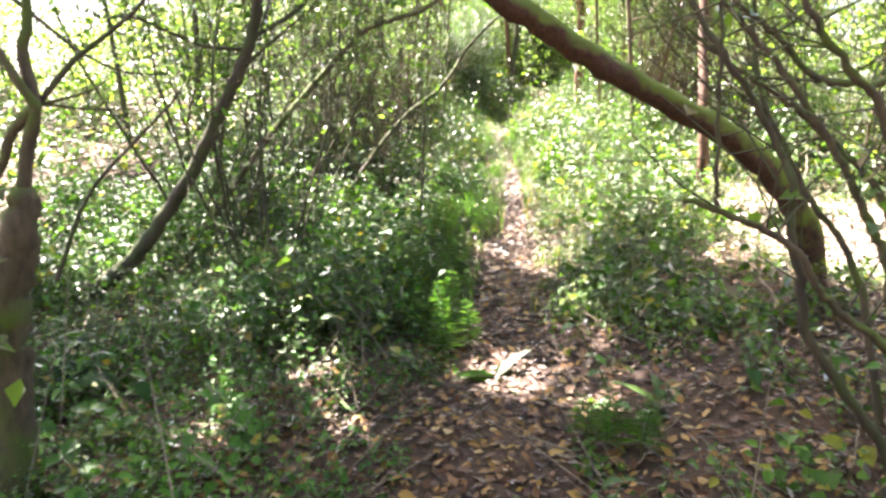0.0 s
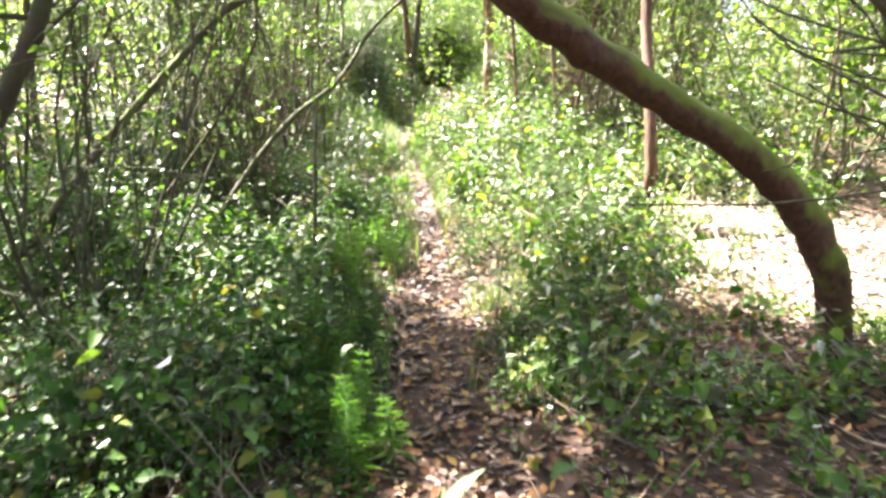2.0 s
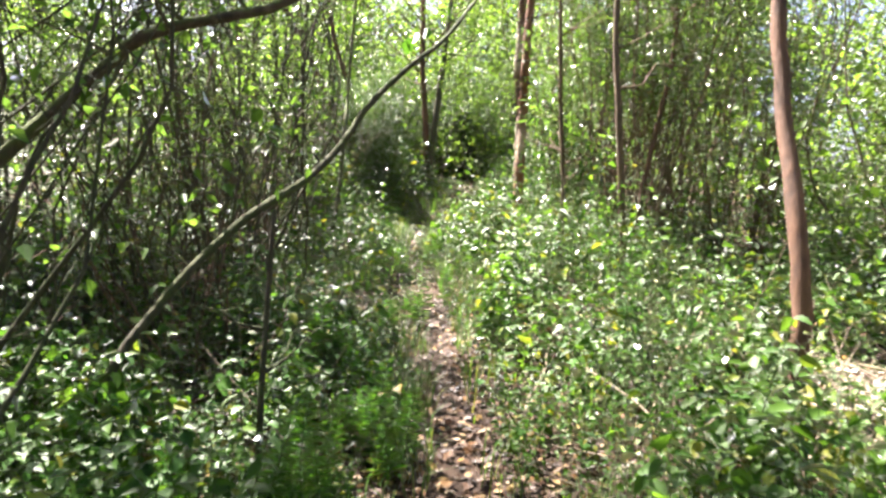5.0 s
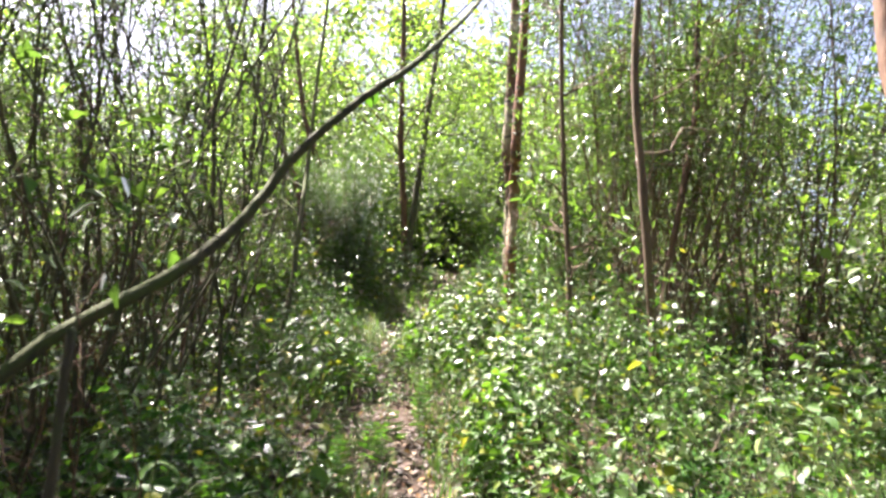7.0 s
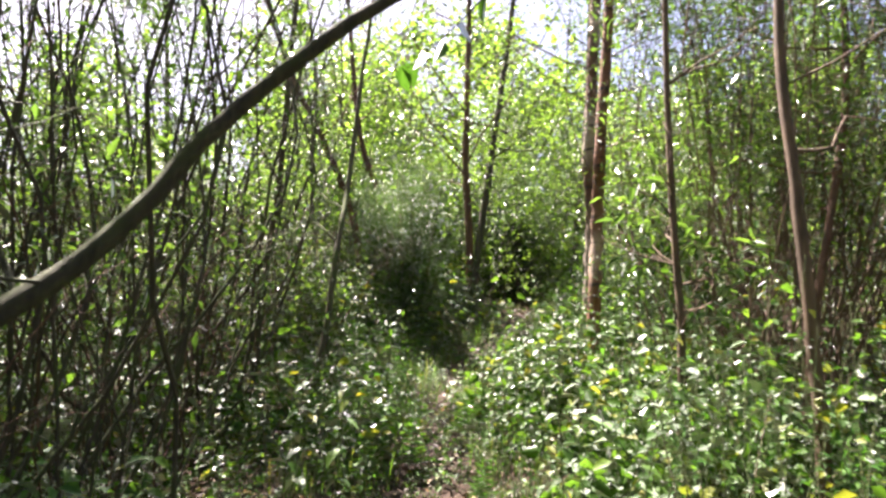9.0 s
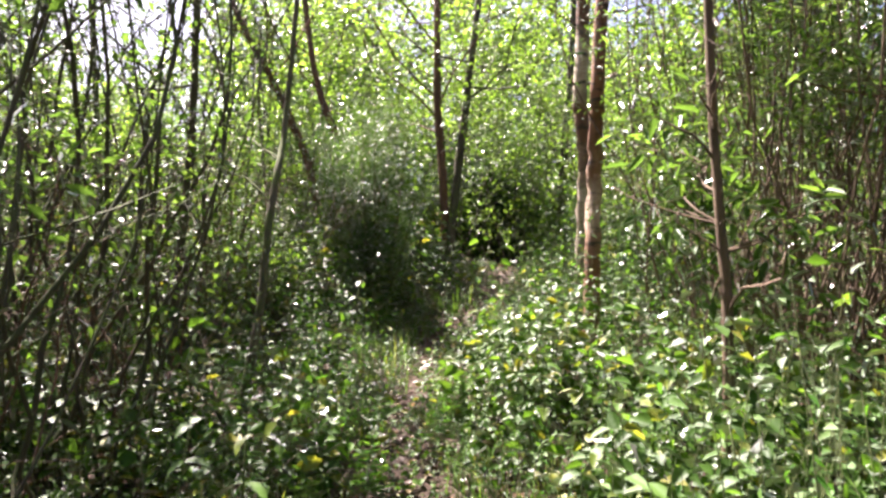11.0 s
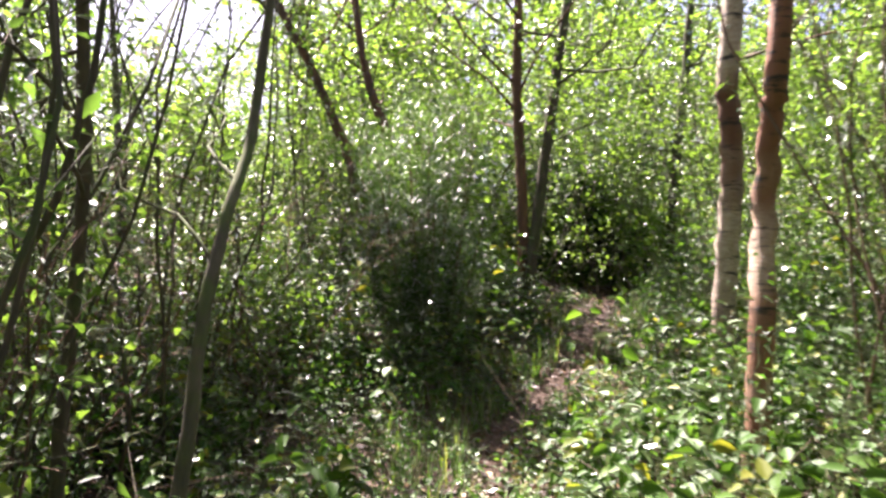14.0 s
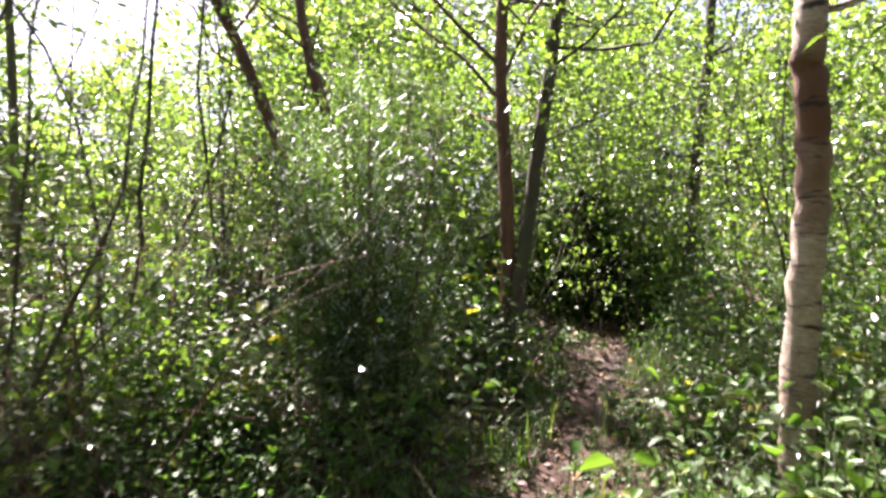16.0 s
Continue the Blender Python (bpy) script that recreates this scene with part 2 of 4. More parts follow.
def smooth_line(pts, n):
    """n points on a Catmull-Rom curve through pts."""
    p = np.asarray(pts, float)
    p = np.vstack([2 * p[0] - p[1], p, 2 * p[-1] - p[-2]])
    u = np.linspace(0, len(p) - 3 - 1e-6, n)
    i = u.astype(int)
    t = (u - i)[:, None]
    a, b, c, d = p[i], p[i + 1], p[i + 2], p[i + 3]
    return 0.5 * (2 * b + (c - a) * t + (2 * a - 5 * b + 4 * c - d) * t ** 2 + (3 * b - a - 3 * c + d) * t ** 3)


def tube(pts, radii, sides=6, rough=0.0):
    p = np.asarray(pts, float)
    n = len(p)
    r = np.interp(np.linspace(0, 1, n), np.linspace(0, 1, len(radii)), radii)
    d = np.gradient(p, axis=0)
    d /= np.linalg.norm(d, axis=1, keepdims=True) + 1e-9
    ref = np.where(np.abs(d[:, 2:]) < 0.85, np.array([[0, 0, 1.0]]), np.array([[1.0, 0.2, 0]]))
    if np.abs(d[:, 2]).mean() > 0.5:
        ref = np.tile([[1.0, 0.3, 0.0]], (n, 1))
    else:
        ref = np.tile([[0.05, 0.1, 1.0]], (n, 1))
    u = np.cross(d, ref)
    u /= np.linalg.norm(u, axis=1, keepdims=True) + 1e-9
    v = np.cross(d, u)
    a = np.arange(sides) * 2 * np.pi / sides
    rr = r[:, None] * (1 + rough * RNG.normal(size=(n, sides)))
    ring = p[:, None] + rr[..., None] * (np.cos(a)[None, :, None] * u[:, None] + np.sin(a)[None, :, None] * v[:, None])
    verts = np.vstack([ring.reshape(-1, 3), p[-1:] + d[-1:] * r[-1]])
    i, j = np.meshgrid(np.arange(n - 1), np.arange(sides), indexing="ij")
    k = (j + 1) % sides
    quads = np.stack([i * sides + j, i * sides + k, (i + 1) * sides + k, (i + 1) * sides + j], -1).reshape(-1, 4)
    j = np.arange(sides)
    caps = np.stack([(n - 1) * sides + j, (n - 1) * sides + (j + 1) % sides, np.full(sides, n * sides)], -1)
    return verts, [quads, caps]


def unit(v):
    return v / (np.linalg.norm(v, axis=-1, keepdims=True) + 1e-9)


def leaves(pos, along, up, length, width, fold=0.25, droop=0.15, fine=False):
    """Folded leaf blades as one mesh. pos: the leaf's foot."""
    pos = np.asarray(pos, float)
    m = len(pos)
    length, width = np.broadcast_to(length, m)[:, None], np.broadcast_to(width, m)[:, None]
    a = unit(along)
    s = unit(np.cross(a, up))
    u = np.cross(s, a)
    h = fold * width
    if fine:
        rows = [pos, pos + a * length * 0.3 + s * width * 0.5 + u * h, pos + a * length * 0.68 + s * width * 0.36 + u * (h * 0.8 - droop * length * 0.4),
                pos + a * length - u * droop * length, pos + a * length * 0.68 - s * width * 0.36 + u * (h * 0.8 - droop * length * 0.4),
                pos + a * length * 0.3 - s * width * 0.5 + u * h]
        k = (np.arange(m) * 6)[:, None]
        faces = np.concatenate([k + [0, 1, 2, 3], k + [0, 3, 4, 5]])
        return np.stack(rows, 1).reshape(-1, 3), [faces]
    rows = [pos, pos + a * length * 0.45 + s * width * 0.5 + u * h, pos + a * length - u * droop * length, pos + a * length * 0.45 - s * width * 0.5 + u * h]
    k = (np.arange(m) * 4)[:, None]
    return np.stack(rows, 1).reshape(-1, 3), [np.concatenate([k + [0, 1, 2], k + [0, 2, 3]])]


def random_dirs(n, flat=0.5):
    v = RNG.normal(size=(n, 3))
    v[:, 2] *= flat
    return unit(v)


# ---- ground: one sheet to the horizon ----
def build_ground():
    xs = np.concatenate([[-900, -300, -120, -60, -35, -22, -14, -9], np.arange(-6, 6.01, 0.12), [9, 14, 22, 35, 60, 120, 300, 900]])
    ys = np.concatenate([[-900, -300, -100, -40, -18, -9, -5, -3], np.arange(-1.5, 18.01, 0.12), [20, 23, 27, 33, 45, 70, 120, 300, 900]])
    gx, gy = np.meshgrid(xs, ys, indexing="ij")
    v = np.stack([gx, gy, ground_z(gx, gy)], -1).reshape(-1, 3)
    i, j = np.meshgrid(np.arange(len(xs) - 1), np.arange(len(ys) - 1), indexing="ij")
    w = len(ys)
    f = np.stack([i * w + j, (i + 1) * w + j, (i + 1) * w + j + 1, i * w + j + 1], -1).reshape(-1, 4)
    ob = new("ground", mesh_from("ground", v, [f], SOIL, True))
    return tagged(ob, "dark brown forest soil with a trodden path", "ground", kind="structure")


ground = build_ground()


# ---- trees and shrubs ----
def clear_of_walk(pos, reach=1.2):
    """True where no leaf would brush the walker's face."""
    x, y, z = pos.T
    mid = np.interp(y, [0, 3, 5, 7, 10], [0.0, 0.0, 0.45, 0.72, 0.9])
    over = z - rise(y)
    log_front = (x > 0.2) & (x < reach) & (y > 2.4) & (y < 3.7) & (z < 2.6) & (z > 0.5)
    return ~log_front & ~((np.abs(x - mid) < np.interp(y, [8, 10], [0.65, 0.85])) & (y < 11.2) & (over > 0.75) & (over < 2.6))


SUN_FLECKS = ((1.0, 12.7, 0.35), (0.78, 7.9, 0.32), (0.32, 3.4, 0.25), (1.58, 13.2, 0.3), (2.28, 15.1, 0.4), (2.0, 8.0, 0.9), (2.2, 6.8, 0.9), (2.8, 7.6, 0.8), (1.5, 12.0, 0.45), (3.1, 5.2, 1.25), (3.6, 5.9, 1.2), (1.6, 10.4, 0.5), (0.9, 9.2, 0.3), (1.1, 11.6, 0.5), (1.7, 12.6, 0.5), (0.4, 11.8, 0.35), (0.15, 12.6, 0.3), (-0.4, 11.0, 0.35))

CROWN_GAPS = ((-0.6, 3.2, 0.2), (-0.35, 4.4, 0.28), (-0.3, 5.8, 0.35), (0.9, 5.2, 0.3), (-1.2, 3.8, 0.22), (-0.4, 2.7, 0.15), (-0.75, 4.7, 0.2), (-0.6, 5.4, 0.35), (-1.1, 6.2, 0.4), (-0.2, 6.4, 0.35), (4.4, 2.6, 0.9), (3.4, 2.2, 0.7), (-2.4, 5.6, 0.4), (-0.9, 2.6, 0.16), (0.9, 4.2, 0.18), (0.75, 3.0, 0.16))


def open_to_sun(pos):
    """False where a leaf would close one of the gaps in the canopy."""
    keep = np.ones(len(pos), bool)
    s = np.array(SUN_DIR)
    for x, y, r in SUN_FLECKS + CROWN_GAPS:
        d = pos - np.array([x, y, float(ground_z(x, y))])
        k = d @ s
        keep &= ~((np.linalg.norm(d - k[:, None] * s, axis=1) < r) & (k > (1.0 if (x, y, r) in SUN_FLECKS else 4.0)))
    return keep


def side_branches(line, count, span, length, radius, rise_by=0.5, sides=5):
    """Branches off a stem: list of lines with radii."""
    out = []
    n = len(line)
    for _ in range(count):
        k = RNG.uniform(*span)
        p = line[int(k * (n - 1))]
        az = RNG.uniform(0, 2 * np.pi)
        ln = length * RNG.uniform(0.5, 1.2)
        d = np.array([np.cos(az), np.sin(az), rise_by * RNG.uniform(0.2, 1.6)])
        d /= np.linalg.norm(d)
        bend = RNG.normal(size=3) * 0.15 * ln
        pts = [p, p + d * ln * 0.35 + bend * 0.4, p + d * ln * 0.7 + np.array([0, 0, 0.08 * ln]), p + d * ln + bend + np.array([0, 0, 0.1 * ln])]
        line_out = smooth_line(pts, 7)
        if clear_of_walk(line_out[1:]).all():
            out.append((line_out, radius * RNG.uniform(0.6, 1.2)))
    return out


def twigs_of(line, count, length, radius):
    out = []
    for _ in range(count):
        p = line[RNG.integers(len(line) // 3, len(line))]
        d = unit(RNG.normal(size=3) + np.array([0, 0, 0.4]))
        ln = length * RNG.uniform(0.4, 1.2)
        tw = np.array([p, p + d * ln * 0.5 + RNG.normal(size=3) * 0.06 * ln, p + d * ln])
        if clear_of_walk(tw[1:]).all():
            out.append((tw, radius))
    return out


def leaf_cloud(lines, per_line, length, width, spread, fine=False, flat=0.6, lo=0.25):
    """Leaves along twigs, in loose sprays."""
    pos = []
    for line in lines:
        k = max(1, int(per_line * RNG.gamma(0.9) / 0.9))
        u = RNG.uniform(lo, 1.0, k) * (len(line) - 1)
        i = np.minimum(u.astype(int), len(line) - 2)
        pos.append(line[i] + (line[i + 1] - line[i]) * (u - i)[:, None] + RNG.normal(size=(k, 3)) * spread)
    pos = np.concatenate(pos)
    pos = pos[clear_of_walk(pos, 2.0) & open_to_sun(pos)]
    n = len(pos)
    along = random_dirs(n, 0.6) + np.array([0, 0, -0.3])
    up = unit(RNG.normal(size=(n, 3)) * flat + np.array([0, 0, 1.0]))
    ln = length * RNG.uniform(0.6, 1.35, n)
    return leaves(pos, along, up, ln, ln * width / length, fine=fine)


def tree(name, label, category, pts, radii, bark, leaf_mat, branches=8, span=(0.35, 1.0), reach=1.2, per_twig=14, leaf=(0.06, 0.045),
         spread=0.12, twigs=4, sides=9, group="", rough=0.05, rise_by=0.5, fine=False, branch_label=""):
    base = np.asarray(pts[0], float)
    t = thing(name, base, label, category, group)
    line = smooth_line(pts, 5 * len(pts))
    line[1:-1] += RNG.normal(size=(len(line) - 2, 3)) * radii[0] * 0.08
    part("trunk", tube(line, radii, sides, rough), bark, t)
    bs = side_branches(line, branches, span, reach, min(0.011, radii[-1] * 0.45) + 0.002, rise_by)
    leaf_lines, fine_wood = [], []
    for bl, br in bs:
        tw = twigs_of(bl, twigs, reach * 0.4, max(0.0025, br * 0.3))
        leaf_lines += [bl] + [w[0] for w in tw]
        part("branch", tube(bl, (br, br * 0.3), 5), bark, t, branch_label)
        fine_wood += [tube(a, (b, b * 0.6), 3) for a, b in tw]
    if fine_wood:
        tagged(part("brushwood", join(fine_wood), bark, t), kind="stuff")
    crown = leaf_cloud(leaf_lines, per_twig, leaf[0], leaf[1], spread, fine) if per_twig and leaf_lines else ((), ())
    if len(crown[0]):
        part("crown", crown, leaf_mat, t, smooth=False)
    return t


def shrub(name, label, centre, radius, stems, height, lean, bark, leaf_mat, r=(0.012, 0.022), per_twig=10, leaf=(0.05, 0.02), twigs=5,
          spread=0.1, reach=0.5, toward=(0, 0), category="shrub", leaf_from=0.3, group=""):
    """Many thin stems from one stool, each with its twigs, and one crown of leaves."""
    cx, cy = centre
    base = np.array([cx, cy, ground_z(cx, cy)])
    t = thing(name, base, label, category, group)
    lines, fine_wood = [], []
    for _ in range(stems):
        az, rr = RNG.uniform(0, 2 * np.pi), radius * np.sqrt(RNG.uniform())
        x, y = cx + rr * np.cos(az), cy + rr * np.sin(az)
        foot = np.array([x, y, ground_z(x, y) - 0.04])
        h = height * RNG.uniform(0.6, 1.1)
        d = np.array([np.cos(az) * rr / radius * lean + toward[0] + RNG.normal() * 0.08, np.sin(az) * rr / radius * lean + toward[1] + RNG.normal() * 0.08, 1.0])
        mid = foot + d * h * 0.5 + np.append(RNG.normal(size=2) * 0.07 * h, 0)
        top = foot + d * h + np.append(RNG.normal(size=2) * 0.13 * h, 0)
        line = smooth_line([foot, foot * 0.7 + mid * 0.3 + np.append(RNG.normal(size=2) * 0.03 * h, 0), mid, top], 16)
        line[1:] += RNG.normal(size=(15, 3)) * 0.012
        if not clear_of_walk(line[4:]).all():
            continue
        rad = RNG.uniform(*r)
        tw = twigs_of(line, twigs, reach, rad * 0.22)
        tw += twigs_of(line[4:], twigs // 2, reach * 1.4, rad * 0.3)
        part("stem", tube(line, (rad, rad * 0.75, rad * 0.3), 6, 0.04), bark, t)
        fine_wood += [tube(a, (b, b * 0.5), 3) for a, b in tw]
        lines += [line[int(16 * leaf_from):]] + [a for a, _ in tw if a[-1][2] > base[2] + leaf_from * height * 0.8]
    if fine_wood:
        tagged(part("brushwood", join(fine_wood), bark, t), kind="stuff")
    crown = leaf_cloud(lines, per_twig, leaf[0], leaf[1], spread) if per_twig and lines else ((), ())
    if len(crown[0]):
        part("crown", crown, leaf_mat, t, smooth=False)
    return t


# leaning mossy stem over the path, on the edge of the clearing
# the stem's upper end and full crown, out of view, are added for shade
log = tree("leaning_hazel_tree", "thick leaning mossy hazel trunk arching over the path", "tree",
           [(2.28, 4.04, 0.25), (2.13, 3.99, 0.76), (1.79, 3.91, 1.18), (1.34, 3.8, 1.43), (0.97, 3.7, 1.61), (0.67, 3.6, 1.76), (0.40, 3.5, 1.91), (0.05, 3.4, 2.15), (-0.35, 3.4, 2.6), (-0.5, 3.7, 3.3), (-0.45, 4.3, 4.0), (-0.2, 5.0, 4.6)],
           (0.08, 0.07, 0.062, 0.058, 0.05, 0.04), BARK_LOG, HAZEL, branches=40, span=(0.35, 1.0), reach=1.5, per_twig=24, leaf=(0.085, 0.065), spread=0.15, twigs=5, sides=18, rise_by=1.2, fine=True, rough=0.075)
# four hazels added out of view, whose crowns block sun over path and brambles
tree("shade_hazel", "unseen leafy hazel added to shade the brambles", "tree", [(-4.7, 6.4, -0.2), (-4.5, 6.5, 2.0), (-3.6, 6.8, 4.0), (-2.6, 7.1, 5.2), (-1.5, 7.3, 5.8), (-0.5, 7.4, 6.2)],
     (0.07, 0.05, 0.03), BARK_DARK, HAZEL, branches=40, span=(0.5, 1.0), reach=1.8, per_twig=40, leaf=(0.1, 0.08), spread=0.25, twigs=5)
tree("shade_hazel", "unseen leafy hazel added to shade the first steps", "tree", [(-3.9, 1.6, -0.1), (-3.7, 1.9, 1.6), (-3.0, 3.2, 3.6), (-2.0, 4.4, 4.9), (-1.0, 5.3, 5.6), (0.0, 6.0, 6.1)],
     (0.07, 0.05, 0.03), BARK_DARK, HAZEL, branches=48, span=(0.45, 1.0), reach=1.9, per_twig=40, leaf=(0.1, 0.08), spread=0.25, twigs=5)
tree("shade_hazel", "unseen leafy hazel added to shade the path", "tree", [(-3.5, 4.0, -0.1), (-3.4, 4.0, 1.5), (-2.8, 4.2, 3.2), (-2.0, 4.7, 4.4), (-1.4, 5.0, 5.0), (-0.6, 5.0, 5.3), (0.2, 4.7, 5.5)],
     (0.06, 0.05, 0.03), BARK_DARK, HAZEL, branches=48, span=(0.45, 1.0), reach=1.8, per_twig=40, leaf=(0.1, 0.08), spread=0.25, twigs=5)
tree("shade_hazel", "unseen leafy hazel added to shade the brambles", "tree", [(-5.6, 4.4, -0.2), (-5.5, 4.6, 2.0), (-4.9, 5.2, 4.2), (-4.1, 5.7, 5.1), (-3.2, 6.1, 5.6)],
     (0.07, 0.05, 0.03), BARK_DARK, HAZEL, branches=44, span=(0.5, 1.0), reach=1.8, per_twig=44, leaf=(0.1, 0.08), spread=0.25, twigs=5)
# hazel stool beside the first steps: stems slant up over the clearing edge
stool = thing("hazel_shrub", (1.55, 2.1, float(ground_z(1.55, 2.1))), "many-stemmed mossy hazel with bright sunlit leaves", "shrub")
stool_twigs, stool_lines = [], []
for stem_pts, r0, r1, mat in (
        ([(1.55, 2.1, 0.0), (1.4, 2.06, 0.41), (1.24, 2.05, 0.62), (1.11, 2.05, 0.8), (1.08, 2.05, 0.96), (1.04, 2.06, 1.1), (1.03, 2.07, 1.25), (0.99, 2.1, 1.36), (0.9, 2.1, 1.5), (0.78, 2.1, 1.66), (0.6, 2.15, 1.95), (0.45, 2.2, 2.3)], 0.022, 0.009, BARK_DARK),
        ([(1.6, 2.12, 0.0), (1.45, 2.05, 0.6), (1.32, 2.0, 0.77), (1.18, 2.0, 0.88), (1.11, 2.0, 0.95), (1.01, 1.99, 1.08), (0.84, 1.98, 1.17), (0.69, 1.98, 1.22)], 0.018, 0.012, BARK_MOSS),
        ([(1.75, 2.3, 0.0), (1.58, 2.3, 0.6), (1.49, 2.3, 0.96), (1.42, 2.3, 1.09), (1.35, 2.3, 1.22), (1.21, 2.3, 1.42), (1.07, 2.32, 1.61), (0.89, 2.35, 1.82), (0.7, 2.4, 2.2)], 0.023, 0.009, BARK_MOSS),
        ([(1.7, 2.2, 0.0), (1.55, 2.2, 0.9), (1.36, 2.2, 1.43), (1.22, 2.2, 1.6), (1.07, 2.2, 1.8), (0.9, 2.25, 2.2)], 0.022, 0.011, BARK_MOSS),
        ([(1.85, 2.5, 0.0), (1.7, 2.5, 0.8), (1.57, 2.5, 1.16), (1.4, 2.5, 1.33), (1.21, 2.5, 1.49), (1.07, 2.5, 1.57), (0.86, 2.5, 1.72), (0.7, 2.55, 1.95)], 0.02, 0.006, BARK_MOSS),
        ([(1.8, 2.4, 0.0), (1.72, 2.4, 1.1), (1.6, 2.4, 1.56), (1.42, 2.4, 1.55), (1.24, 2.4, 1.57), (1.09, 2.42, 1.72), (0.95, 2.45, 1.84), (0.8, 2.5, 2.1)], 0.022, 0.008, BARK_MOSS),
        ([(0.8, 2.03, 1.19), (0.79, 2.03, 1.28), (0.775, 2.02, 1.45), (0.76, 2.0, 1.64), (0.75, 2.0, 1.78), (0.74, 2.0, 2.1)], 0.0085, 0.005, BARK_DARK),
        ([(1.8, 2.2, 0.0), (1.75, 2.2, 1.0), (1.55, 2.2, 1.75), (1.4, 2.25, 2.2), (1.3, 2.3, 2.8)], 0.032, 0.014, BARK_MOSS),
        ([(1.9, 2.35, 0.0), (1.85, 2.4, 1.0), (1.8, 2.45, 1.9), (1.85, 2.5, 2.8)], 0.03, 0.014, BARK_MOSS),
        ([(1.75, 2.5, 0.0), (1.6, 2.6, 0.8), (1.38, 2.7, 1.2), (1.2, 2.75, 1.6), (1.15, 2.8, 2.2)], 0.02, 0.009, BARK_MOSS)):
    stem = smooth_line(stem_pts, 6 * len(stem_pts))
    stem[2:] += RNG.normal(size=(len(stem) - 2, 3)) * 0.0035
    part("stem", tube(stem, (r0 * 0.85, (r0 + r1) * 0.42, r1 * 0.8), 10, 0.06), mat, stool)
    for _ in range(11):
        foot = stem[RNG.integers(len(stem) // 3, len(stem))]
        d = unit(RNG.normal(size=3) * np.array([1.0, 0.6, 0.7]) + np.array([-0.3, 0.2, 0.7]))
        ln = RNG.uniform(0.2, 0.85)
        tw = smooth_line([foot, foot + d * ln * 0.5 + RNG.normal(size=3) * 0.03, foot + d * ln + RNG.normal(size=3) * 0.05], 6)
        if (tw[:, 0] > 0.45).all() and (tw[:, 1] > 1.75).all():
            stool_twigs.append(tube(tw, (0.004, 0.002), 4))
            stool_lines += [tw] if tw[-1, 1] > 2.2 else []
tagged(part("brushwood", join(stool_twigs), BARK_DARK, stool), kind="stuff")
part("crown", leaf_cloud(stool_lines, 4, 0.055, 0.045, 0.06, True), HAZEL, stool, smooth=False)
shrub("hazel_shrub", "sunlit hazel with broad yellow-green leaves", (3.6, 3.7), 0.3, 9, 3.4, 0.4, BARK_MOSS, HAZEL, r=(0.008, 0.018), per_twig=16,
      leaf=(0.095, 0.075), twigs=7, spread=0.2, reach=0.8, leaf_from=0.36)
shrub("hazel_shrub", "sunlit hazel with broad yellow-green leaves", (4.7, 5.0), 0.3, 12, 3.8, 0.4, BARK_MOSS, HAZEL, r=(0.01, 0.022), per_twig=26,
      leaf=(0.085, 0.065), twigs=8, spread=0.2, reach=0.9, leaf_from=0.33)
shrub("hazel_shrub", "sunlit hazel with broad yellow-green leaves", (4.3, 7.1), 0.3, 12, 3.7, 0.45, BARK_MOSS, HAZEL, r=(0.01, 0.022), per_twig=26,
      leaf=(0.085, 0.065), twigs=8, spread=0.2, reach=0.9, leaf_from=0.25)
tree("thin_tree", "slender reddish tree trunk at the clearing edge", "tree", [(2.37, 6.3, 0.55), (2.37, 6.35, 1.3), (2.44, 6.75, 2.3), (2.5, 7.0, 3.6), (2.4, 7.2, 6.0)],
     (0.05, 0.042, 0.03), BARK_RED, BIRCH_LEAF, branches=9, span=(0.6, 1.0), reach=1.2, per_twig=12)
# arched stem and old trunk on the other side
tree("arched_hazel_tree", "arching grey stem leaning over dark undergrowth", "tree", [(-2.77, 4.5, -0.05), (-2.52, 4.5, 0.17), (-2.23, 4.5, 0.35), (-2.02, 4.5, 0.54), (-1.81, 4.5, 0.81), (-1.64, 4.5, 1.05), (-1.43, 4.5, 1.43), (-1.28, 4.5, 1.71), (-1.22, 4.5, 1.85), (-1.15, 4.5, 2.12), (-1.09, 4.5, 2.72), (-0.85, 4.6, 3.72)],
     (0.055, 0.05, 0.042, 0.036, 0.024), BARK_DARK, WILLOW, branches=14, span=(0.6, 1.0), reach=1.1, per_twig=6, leaf=(0.06, 0.035), twigs=6, sides=12)
elder = tree("old_elder_tree", "stubby mossy old trunk with crooked bare branches", "tree", [(-1.55, 2.3, -0.1), (-1.51, 2.3, 0.49), (-1.47, 2.3, 0.82), (-1.41, 2.3, 1.03), (-1.38, 2.3, 1.2)],
     (0.085, 0.07, 0.062, 0.058, 0.045), BARK_MOSS, HAZEL, branches=3, span=(0.3, 0.7), reach=0.5, per_twig=2, leaf=(0.07, 0.05), sides=14, rough=0.07)
